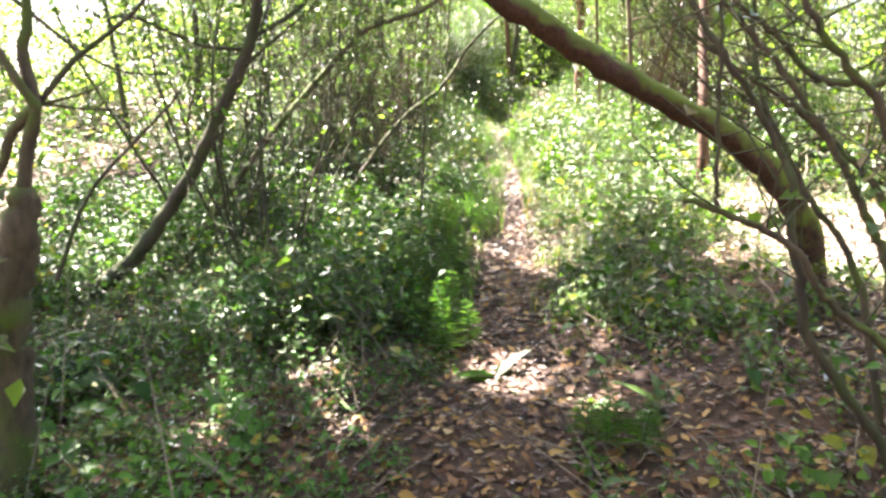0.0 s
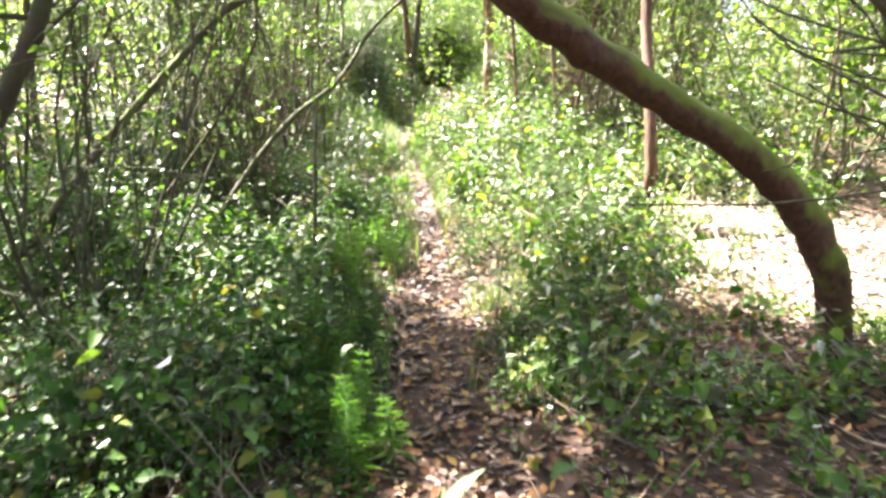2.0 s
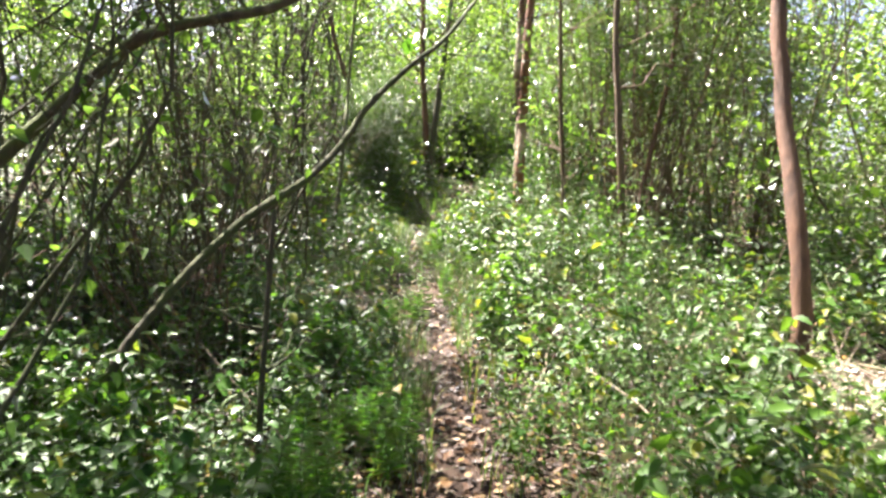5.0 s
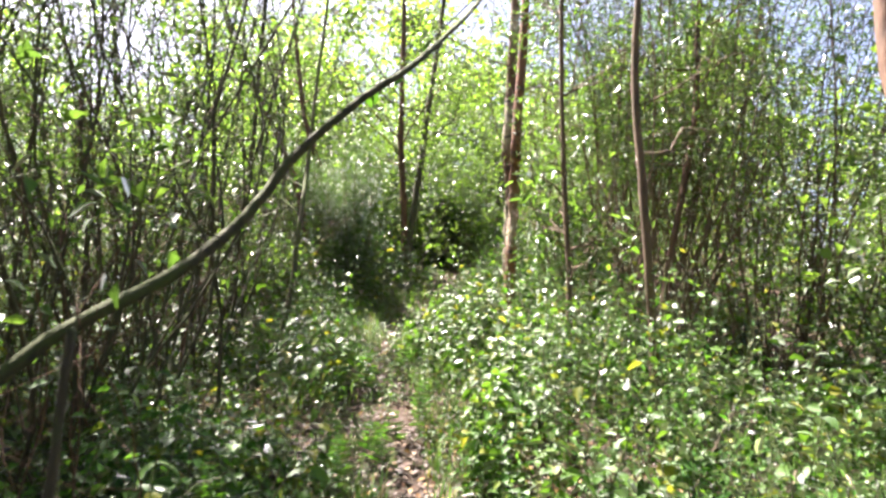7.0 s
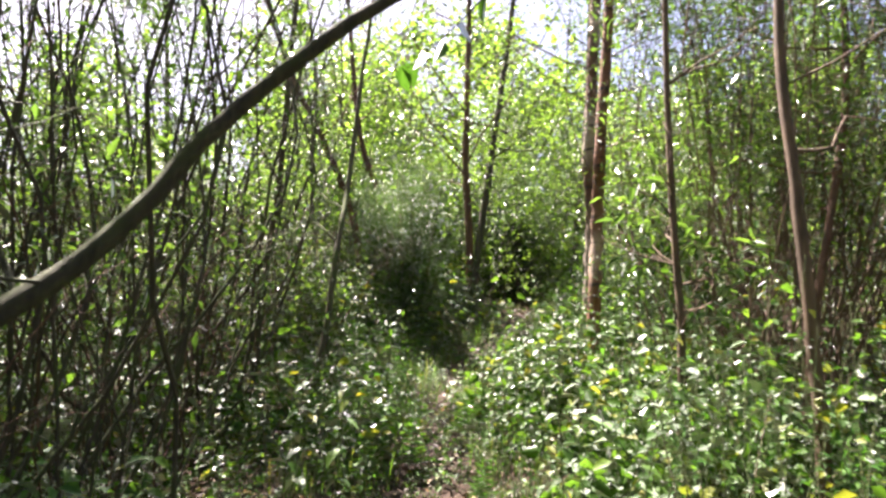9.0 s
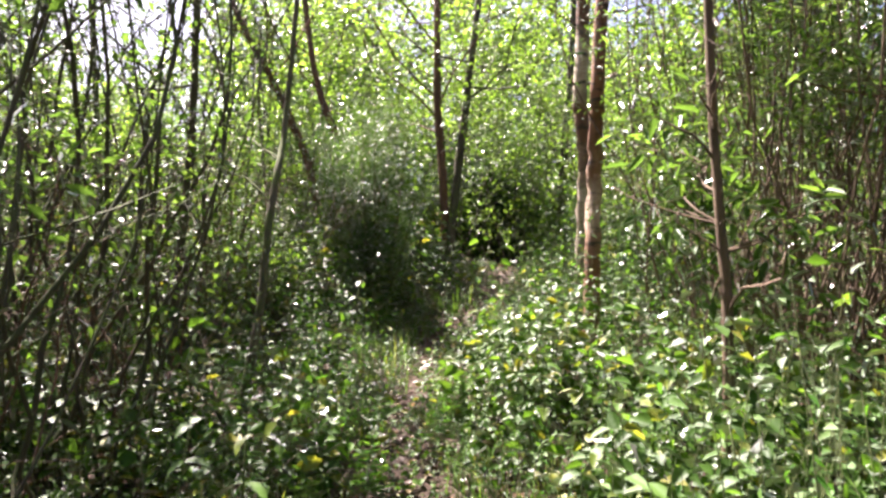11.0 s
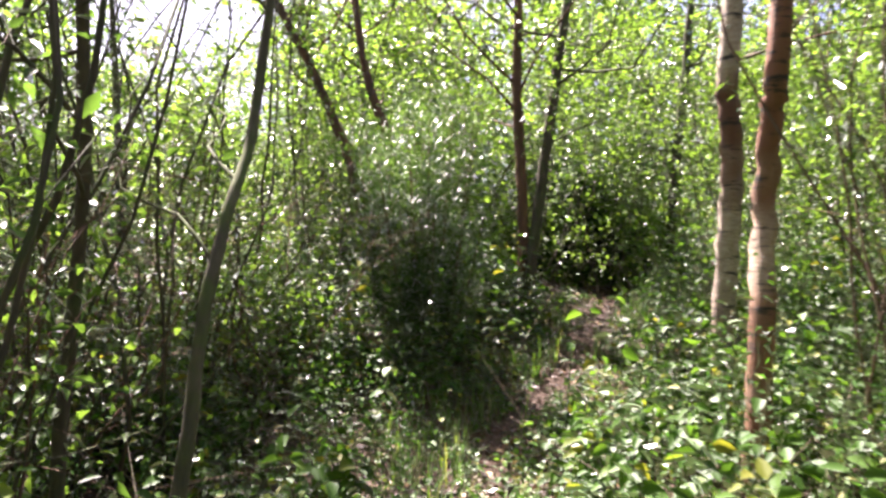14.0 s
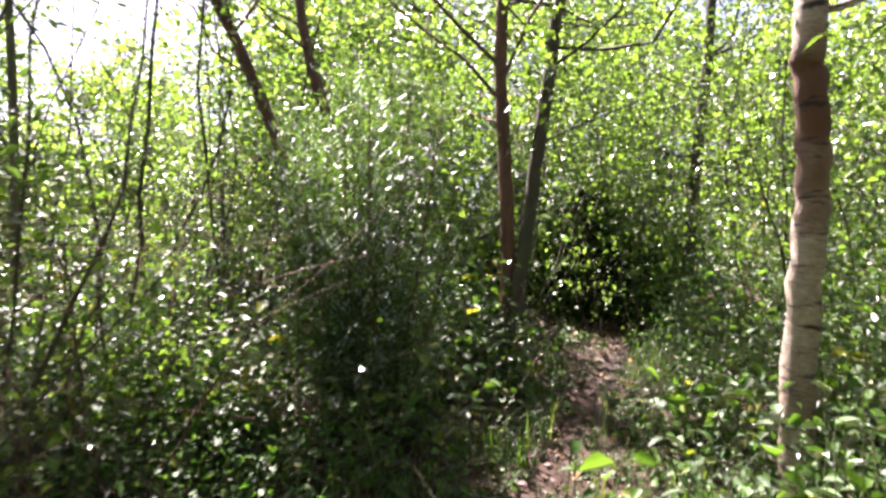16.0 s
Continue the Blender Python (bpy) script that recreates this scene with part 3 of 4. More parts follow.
for pts, r0, r1 in (([(-1.38, 2.3, 1.18), (-1.34, 2.3, 1.35), (-1.3, 2.3, 1.48), (-1.32, 2.3, 1.65), (-1.3, 2.32, 1.8), (-1.34, 2.4, 2.5), (-1.5, 2.5, 3.2)], 0.024, 0.012),
                    ([(-1.31, 2.31, 1.47), (-1.19, 2.35, 1.62), (-1.07, 2.36, 1.71), (-0.95, 2.38, 1.82), (-0.8, 2.45, 2.1)], 0.011, 0.005),
                    ([(-1.3, 2.3, 1.48), (-1.39, 2.3, 1.39), (-1.44, 2.3, 1.28), (-1.55, 2.25, 1.1)], 0.02, 0.012),
                    ([(-1.28, 2.28, 1.47), (-1.32, 2.25, 1.56), (-1.36, 2.24, 1.65), (-1.5, 2.2, 1.9)], 0.018, 0.009),
                    ([(-1.6, 2.6, 1.92), (-1.5, 2.6, 1.84), (-1.37, 2.6, 1.73), (-1.28, 2.6, 1.66), (-1.14, 2.6, 1.6), (-0.98, 2.6, 1.59)], 0.01, 0.003),
                    ([(-1.3, 2.3, 1.49), (-1.16, 2.34, 1.47), (-1.02, 2.4, 1.47)], 0.006, 0.002),
                    ([(-1.3, 2.3, 1.48), (-1.15, 2.32, 1.52), (-1.08, 2.34, 1.56)], 0.006, 0.002),
                    ([(-1.42, 2.5, 0.85), (-1.3, 2.55, 1.15), (-1.14, 2.6, 1.34), (-0.98, 2.62, 1.5), (-0.93, 2.62, 1.58)], 0.009, 0.003)):
    part("branch", tube(smooth_line(pts, 5 * len(pts)), (r0, r1), 8, 0.06), BARK_MOSS if r0 > 0.012 else BARK_DARK, elder)
# leaning limb in the willow thicket
limb = tree("leaning_willow_tree", "long slanting green-grey willow limb", "tree", [(-1.0, 5.85, 0.2), (-0.75, 6.05, 0.85), (-0.39, 6.3, 1.34), (-0.1, 6.57, 1.58), (0.07, 6.74, 1.77), (0.23, 6.83, 2.02), (0.43, 6.88, 2.23), (0.6, 6.98, 2.39), (0.85, 7.4, 2.75), (1.1, 8.0, 3.2)],
     (0.021, 0.019, 0.014, 0.008), BARK_LIMB, WILLOW, branches=16, span=(0.2, 1.0), reach=0.8, per_twig=8, leaf=(0.07, 0.03), rise_by=1.0)
sprig = smooth_line([(1.02, 7.85, 3.1), (0.85, 8.05, 2.95), (0.66, 8.2, 2.78), (0.5, 8.3, 2.66)], 8)
part("hanging_twig", tube(sprig, (0.005, 0.002), 4), BARK_DARK, limb)
sprig_at = sprig[[3, 4, 5, 6, 7, 7]] + RNG.normal(size=(6, 3)) * 0.02
for foot in sprig_at:
    part("leaf", leaves(foot[None], random_dirs(1, 0.3) * 0.4 + np.array([0, 0, -1.0]), random_dirs(1, 0.3), 0.11, 0.07, fine=True), BRAMBLE, limb, smooth=False)
tree("dead_tree", "broken reddish dead stem standing in the nettles", "dead tree", [(-0.2, 6.0, 0.2), (-0.19, 6.02, 0.8), (-0.16, 6.04, 1.46)], (0.015, 0.013, 0.01), BARK_DARK, WILLOW, branches=3, span=(0.4, 0.9), reach=0.35, per_twig=0, twigs=2)
# birches
tree("birch_tree", "birch with pale papery bark and dark bands", "tree", [(2.5, 12.8, 1.0), (2.5, 12.8, 1.8), (2.47, 12.72, 2.45), (2.45, 12.66, 2.85), (2.38, 12.6, 3.2), (2.36, 12.55, 3.6), (2.4, 12.6, 6), (2.3, 12.5, 9)],
     (0.078, 0.07, 0.066, 0.062, 0.045), BARK_BIRCH, BIRCH_LEAF, branches=22, span=(0.68, 1.0), reach=1.6, per_twig=13, leaf=(0.05, 0.04), sides=14, rough=0.03)
tree("birch_tree", "birch with peeling reddish brown bark, pale at the foot", "tree", [(2.2, 11.6, 0.95), (2.21, 11.6, 1.9), (2.24, 11.7, 2.42), (2.22, 11.6, 2.9), (2.2, 11.5, 3.4), (2.3, 11.6, 6), (2.35, 11.7, 8.5)],
     (0.064, 0.056, 0.05, 0.035), BARK_BIRCH_RED, BIRCH_LEAF, branches=20, span=(0.72, 1.0), reach=1.6, per_twig=13, leaf=(0.05, 0.04), sides=14, rough=0.03)
# forked pair beside the path
tree("alder_tree", "slender trunk with orange brown bark, one of a pair", "tree", [(1.36, 14.5, 1.1), (1.33, 14.5, 2.34), (1.27, 14.49, 3.04), (1.2, 14.49, 3.8), (1.18, 14.5, 4.7), (1.1, 14.6, 8)],
     (0.058, 0.05, 0.044, 0.03), BARK_RED, BIRCH_LEAF, branches=18, span=(0.5, 1.0), reach=1.5, per_twig=13)
tree("alder_tree", "slender darker trunk leaning from the same foot", "tree", [(1.42, 14.42, 1.1), (1.4, 14.44, 2.0), (1.46, 14.47, 2.8), (1.55, 14.49, 3.8), (1.64, 14.5, 4.7), (1.95, 14.6, 8)],
     (0.058, 0.05, 0.044, 0.03), BARK_DARK, BIRCH_LEAF, branches=18, span=(0.45, 1.0), reach=1.5, per_twig=13)
# leaning brown trunks deeper in
tree("leaning_alder_tree", "leaning brown trunk in the thicket", "tree", [(0.55, 14.7, 1.1), (0.27, 14.64, 2.5), (0.0, 14.5, 3.35), (-0.27, 14.6, 4.19), (-0.6, 14.8, 6.5)], (0.055, 0.045, 0.038, 0.025), BARK_RED, WILLOW, branches=10, span=(0.4, 1), reach=1.0, per_twig=8)
tree("leaning_alder_tree", "leaning brown trunk in the thicket", "tree", [(0.1, 14.6, 1.1), (-0.23, 14.6, 2.79), (-0.66, 14.6, 3.78), (-1.14, 14.6, 4.65), (-1.9, 14.8, 6.5)], (0.055, 0.046, 0.038, 0.025), BARK_RED, WILLOW, branches=10, span=(0.4, 1), reach=1.0, per_twig=8)
# grey stems close to the end of the walk
tree("grey_willow_tree", "smooth grey bent willow stem", "tree", [(-0.12, 10.3, 0.7), (0.0, 10.35, 1.5), (0.03, 10.38, 1.95), (0.05, 10.5, 2.3), (0.06, 10.68, 2.62), (0.1, 10.75, 3.4), (0.2, 10.9, 5)], (0.026, 0.022, 0.02, 0.017, 0.012), BARK, WILLOW, branches=9, span=(0.4, 1), reach=0.9, per_twig=9, leaf=(0.06, 0.03))
tree("grey_willow_tree", "dark upright willow stem", "tree", [(-0.55, 10.6, 0.65), (-0.49, 10.58, 1.86), (-0.44, 10.53, 2.36), (-0.39, 10.4, 2.8), (-0.36, 10.3, 3.6), (-0.3, 10.2, 5)], (0.026, 0.022, 0.02, 0.015), BARK_DARK, WILLOW, branches=9, span=(0.4, 1), reach=0.9, per_twig=9, leaf=(0.06, 0.03))
# sapling and two trunks of the tan willow
tree("willow_sapling", "slim sapling with pale sunlit leaves", "tree", [(2.06, 9.25, 0.8), (2.05, 9.26, 1.65), (1.99, 9.28, 2.4), (1.92, 9.25, 3.4), (1.85, 9.2, 5)], (0.024, 0.02, 0.012), BARK_TAN, WILLOW, branches=22, span=(0.2, 1), reach=0.5, per_twig=12, leaf=(0.1, 0.028), fine=True)
tree("tan_willow_tree", "tan willow trunk with upright shoots", "tree", [(2.32, 8.35, 0.7), (2.25, 8.36, 1.5), (2.2, 8.4, 2.2), (2.16, 8.5, 3.2), (2.3, 8.6, 5.5)], (0.03, 0.026, 0.018), BARK_TAN, WILLOW, branches=9, span=(0.4, 1), reach=1.0, per_twig=12, leaf=(0.09, 0.022))
tree("tan_willow_tree", "tan willow trunk with upright shoots", "tree", [(2.75, 9.3, 0.9), (2.9, 9.4, 1.9), (3.15, 9.54, 3.0), (3.2, 9.6, 4), (3.4, 9.7, 6)], (0.028, 0.024, 0.016), BARK_RED, WILLOW, branches=9, span=(0.4, 1), reach=1.0, per_twig=12, leaf=(0.09, 0.022))
tree("thin_tree", "thin dark pole of a young tree", "tree", [(3.1, 16, 1.3), (3.1, 16, 3), (3.2, 16, 5), (3.2, 16, 8)], (0.06, 0.05, 0.03), BARK_DARK, BIRCH_LEAF, branches=14, span=(0.4, 1), reach=1.4, per_twig=14)

shrub("willow_shrub", "willow stool of thin dark upright stems", (-0.75, 7.95), 0.5, 46, 4.4, 0.35, BARK_DARK, WILLOW, r=(0.005, 0.014), per_twig=6, leaf=(0.055, 0.02), twigs=6, reach=0.45, leaf_from=0.3, group="willow thicket")
for cx, cy, n in ((-1.25, 5.0, 16), (-1.95, 5.7, 14), (-1.5, 6.5, 14)):
    shrub("dark_hazel_shrub", "dark crooked hazel stems over the brambles", (cx, cy), 0.25, n, 3.0, 0.5, BARK_DARK, WILLOW, r=(0.007, 0.016), per_twig=3, leaf=(0.06, 0.04), twigs=7, reach=0.6, toward=(0.05, 0.1), leaf_from=0.4, group="dark hazels")
tree("leaning_hazel_tree", "mossy hazel branch reaching across the thicket", "tree", [(-2.3, 5.6, 0.0), (-1.6, 5.8, 1.05), (-0.85, 6.0, 1.92), (-0.6, 6.0, 2.12), (-0.2, 6.05, 2.25), (0.0, 6.1, 2.4)], (0.03, 0.024, 0.016), BARK_MOSS, WILLOW, branches=7, span=(0.4, 0.9), reach=0.6, per_twig=4, leaf=(0.06, 0.035))
# willow thicket: stools of thin stems
for cx, cy, n, h, lean in ((-1.6, 8.8, 22, 4.6, 0.3), (-0.7, 9.6, 32, 4.6, 0.3), (-1.6, 10.6, 18, 5.0, 0.3), (-2.4, 7.6, 18, 4.4, 0.3),
                           (-0.9, 12.0, 16, 5.0, 0.3), (-2.2, 12.6, 13, 5.2, 0.3), (-0.6, 13.8, 14, 4.6, 0.35)):
    shrub("willow_shrub", "dense willow thicket of thin dark upright stems", (cx, cy), 0.55, n, h, lean, BARK_DARK, WILLOW, r=(0.006, 0.016), per_twig=9, leaf=(0.055, 0.024), twigs=7, reach=0.5, leaf_from=0.2, group="willow thicket")
for cx, cy, n, h in ((3.0, 11.3, 34, 4.8), (3.0, 10.0, 54, 4.6), (3.2, 10.2, 60, 5.0), (3.9, 9.5, 50, 5.0), (4.4, 11.2, 30, 5.0)):
    shrub("brown_willow_shrub", "stool of dense upright brown willow shoots", (cx, cy), 0.4, n, h, 0.22, BARK_TAN, WILLOW, r=(0.004, 0.010), per_twig=20, leaf=(0.08, 0.015), twigs=5, reach=0.45, leaf_from=0.4, group="brown willows")

# leafy bushes that fill the middle height
for cx, cy, hh in ((-0.3, 16.0, 2.3), (0.35, 15.5, 2.3), (-1.2, 15.9, 2.2), (2.5, 15.7, 2.2), (1.5, 16.1, 2.3), (-0.5, 15.3, 2.0), (3.5, 13.7, 2.6), (4.3, 12.6, 2.8), (3.4, 15.0, 2.8), (2.9, 16.4, 3.0), (0.7, 16.6, 3.0), (1.8, 17.0, 3.2),
                   (-1.2, 11.2, 1.5), (-0.9, 13.0, 1.6), (5.2, 14.4, 3.0), (4.8, 8.8, 1.3), (5.4, 10.2, 1.5)):
    shrub("elder_bush", "leafy green bush in the shade of the thicket", (cx, cy), 0.5, 14, hh, 0.6, BARK_DARK, BIRCH_LEAF, r=(0.005, 0.012), per_twig=26, leaf=(0.046, 0.032), twigs=6, spread=0.12, reach=0.5, leaf_from=0.1, category="bush", group="leafy bushes")

# tangles of dead brown twigs in the thicket
for cx, cy, hh in ((-0.6, 7.2, 1.7), (-0.75, 8.9, 2.1), (-0.35, 10.0, 1.6), (-1.5, 9.8, 2.0), (-0.5, 12.6, 1.5), (-1.4, 11.8, 1.7)):
    shrub("dead_brush", "tangle of dead brown twigs in the thicket", (cx, cy), 0.35, 16, hh, 0.7, BARK_RED, WILLOW, r=(0.004, 0.008), per_twig=0, twigs=12, reach=0.5, category="dead brush", group="dead brush")
# evergreen bush
def evergreen(centre, height, radius):
    cx, cy = centre
    z0 = float(ground_z(cx, cy))
    t = thing("juniper_bush", (cx, cy, z0), "feathery dark evergreen bush on reddish stems", "bush")
    lines = []
    for k in range(26):
        az = RNG.uniform(0, 2 * np.pi)
        h = height * RNG.uniform(0.5, 1.0)
        o = radius * RNG.uniform(0.2, 1.0)
        line = smooth_line([(cx, cy, z0 - 0.03), (cx + 0.55 * o * np.cos(az), cy + 0.55 * o * np.sin(az), z0 + h * 0.35), (cx + o * np.cos(az), cy + o * np.sin(az), z0 + h)], 12)
        part("stem", tube(line, (0.014, 0.008, 0.003), 5), BARK_RED, t)
        lines.append(line[4:])
    n = 15000
    pick = RNG.integers(len(lines), size=n)
    pos = np.stack([lines[p][RNG.integers(len(lines[p]))] for p in pick]) + RNG.normal(size=(n, 3)) * 0.06
    part("needles", leaves(pos, random_dirs(n) + np.array([0, 0, 0.7]), random_dirs(n), 0.065, 0.007), JUNIPER, t, smooth=False)


evergreen((0.6, 13.3), 2.1, 0.5)
evergreen((0.25, 13.75), 1.7, 0.36)


# bush with a dark hollow where the path goes in under it
def hollow_bush(centre, radii, mouth, n):
    c, r = np.array(centre), np.array(radii)
    t = thing("hollowed_bush", (c[0], c[1], float(ground_z(c[0], c[1]))), "dense bush with a deep hollow, shaded by near-black inner leaves", "bush")
    for k in range(12):
        az = k * np.pi / 6 + 0.2
        foot = c + np.array([np.cos(az) * r[0] * 0.75, np.sin(az) * r[1] * 0.75, 0.0])
        foot[2] = float(ground_z(foot[0], foot[1])) - 0.05
        if abs(foot[0] - mouth[0]) < 0.35 and foot[1] < c[1]:
            continue
        part("stem", tube(smooth_line([foot, foot + np.array([0, 0, r[2] * 0.8]), c + np.array([np.cos(az) * 0.3, np.sin(az) * 0.3, r[2] * 1.1])], 9), (0.02, 0.014, 0.006), 6, 0.05), BARK_DARK, t)
    d = unit(RNG.normal(size=(n, 3)))
    lobes = 1 + 0.16 * np.sin(5 * d[:, :1] + 4 * d[:, 2:]) + 0.12 * np.sin(9 * d[:, 2:] - 7 * d[:, :1] + 1.3)
    pos = c + d * r * lobes * RNG.uniform(0.78, 1.1, (n, 1))
    open_mouth = (np.abs(pos[:, 0] - mouth[0]) / 0.32) ** 2 + ((pos[:, 2] - mouth[1]) / 0.26) ** 2 < 1 + RNG.normal(size=n) * 0.15
    ok = (pos[:, 2] > ground_z(pos[:, 0], pos[:, 1]) + 0.02) & ~(open_mouth & (d[:, 1] < 0))
    pos, d = pos[ok], d[ok]
    m = len(pos)
    ln = RNG.uniform(0.06, 0.12, m)
    # every second leaf goes inside, coloured near black to darken the hollow like shade
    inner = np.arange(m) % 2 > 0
    for name, pick, mat in (("inner_shade_leaves", inner, HOLLOW_SHADE), ("outer_leaves", ~inner, BIRCH_LEAF)):
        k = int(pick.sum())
        swell = np.where(mat is HOLLOW_SHADE, 0.94, 1.1)
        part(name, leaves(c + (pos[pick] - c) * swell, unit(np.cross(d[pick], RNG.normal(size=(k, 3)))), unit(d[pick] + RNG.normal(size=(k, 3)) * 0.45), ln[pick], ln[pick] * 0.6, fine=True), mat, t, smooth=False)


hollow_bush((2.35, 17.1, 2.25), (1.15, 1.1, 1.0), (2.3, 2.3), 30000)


# trees that close the view, and unseen ones added to block light
def far_tree(x, y, h, n_leaf, low=0.15, wide=1.6, size=0.1, stout=0.014):
    z = float(ground_z(x, y))
    t = thing("woodland_tree", (x, y, z), "leafy woodland tree with a thin dark trunk", "tree", "woodland trees")
    lean = RNG.normal(size=2) * 0.08 * h
    line = smooth_line([(x, y, z - 0.1), (x + lean[0] * 0.3, y + lean[1] * 0.3, z + h * 0.4), (x + lean[0], y + lean[1], z + h)], 10)
    part("trunk", tube(line, (stout * h, stout * 0.57 * h, 0.002 * h), 7, 0.05), BARK_DARK if RNG.uniform() < 0.6 else BARK, t)
    bs = side_branches(line, 16, (low, 1.0), wide, 0.02, 0.5)
    for bl, br in bs:
        part("limb", tube(bl, (br, br * 0.3), 4), BARK_DARK, t)
    clumps = np.concatenate([b[0][2:] for b in bs])
    share = RNG.gamma(0.6, size=len(clumps))
    c = clumps[RNG.choice(len(clumps), n_leaf, p=share / share.sum())] + RNG.normal(size=(n_leaf, 3)) * wide * 0.2
    c = c[open_to_sun(c)]
    n_leaf = len(c)
    ln = size * RNG.uniform(0.6, 1.4, n_leaf)
    part("crown", leaves(c, random_dirs(n_leaf), unit(RNG.normal(size=(n_leaf, 3)) * 0.7 + np.array([0, 0, 1.0])), ln, ln * 0.65), FAR_LEAF, t, smooth=False)


for x, y, hh in ((-3.2, 16.2, 9), (-5.0, 11.0, 8), (-3.7, 10.4, 8.5)):
    far_tree(x, y, hh, 7000, 0.55, 1.9, 0.1, 0.006)           # tall crowns added above the view to shade the thicket
for k in range(25):                                    # ahead
    x, y = RNG.uniform(-4.5, 10), RNG.uniform(16.5, 27)
    if abs(x - 2.4) < 0.7 and y < 18:
        x += 1.6
    far_tree(x, y, RNG.uniform(4.0, 7.0), 4600, 0.05, 1.8, 0.1)
for k in range(7):                                     # ahead, beyond the thicket
    far_tree(RNG.uniform(-8, -2.5), RNG.uniform(18.5, 25), RNG.uniform(3.0, 4.5), 4000, 0.05, 1.7, 0.1)
for k in range(4):                                     # low trees beyond the thicket
    far_tree(RNG.uniform(-12, -6.5), RNG.uniform(7, 17), RNG.uniform(2.2, 4), 3500, 0.02, 1.5, 0.09)
for k in range(10):                                    # beyond the clearing
    far_tree(RNG.uniform(6.2, 12), RNG.uniform(3, 17), RNG.uniform(4, 8), 4000, 0.05, 1.7, 0.1)
for k in range(16):                                    # behind, never in view: added to cut the sky's fill light
    far_tree(RNG.uniform(-8, 8), RNG.uniform(-8, -2.5), RNG.uniform(5, 9), 4000, 0.04, 2.0, 0.15)
for k in range(30):                                    # far edge
    a = RNG.uniform(-1.3, 1.3)
    d = RNG.uniform(30, 48)
    far_tree(d * np.sin(a), d * np.cos(a), RNG.uniform(8, 12) if a > -0.32 else RNG.uniform(2.5, 4), 3500, 0.02, 3.0, 0.34)


# ---- undergrowth ----
def cover(x, y):
    """Height of the herbs in metres."""
    d = x - path_x(y)
    edge = np.clip((np.abs(d) - np.interp(y, [0, 3, 5, 7.5, 9, 12, 14], [0.36, 0.3, 0.2, 0.18, 0.12, 0.2, 0.2])) / np.interp(y, [3, 5], [0.85, 0.5]), 0, 1)
    left = np.interp(y, [0, 2, 4, 6, 9, 14, 20], [0.2, 0.26, 0.36, 0.55, 0.55, 0.6, 1.0])
    right = np.interp(y, [0, 2.5, 3.5, 4.5, 6, 8, 12, 20], [0.12, 0.2, 0.36, 0.6, 0.75, 0.7, 0.75, 1.0])
    h = np.where(d < 0, left, right) * (0.2 + 0.8 * edge)
    clearing = np.exp(-(((x - 3.2) / 1.2) ** 2 + ((y - 5.2) / 1.6) ** 2))
    h = h * (1 - 0.93 * np.clip(clearing * 1.6, 0, 1))
    patch = 0.25 + 1.1 * (0.5 + 0.5 * np.sin(1.7 * x + 2.1 * np.sin(0.9 * y)) * np.sin(1.3 * y + 1.1 * np.sin(1.4 * x)))
    patch += 0.25 * np.sin(6.1 * x + 3 * np.sin(2.3 * y)) * np.sin(5.3 * y + 2 * np.sin(3.1 * x))
    trodden = np.interp(y, [4, 8.6, 9.6, 11.6, 12.4, 14], [0.25, 0.17, 0.0, 0.0, 0.1, 0.08])
    return np.where(np.abs(d) < trodden, 0, np.clip(h * patch, 0, 2))


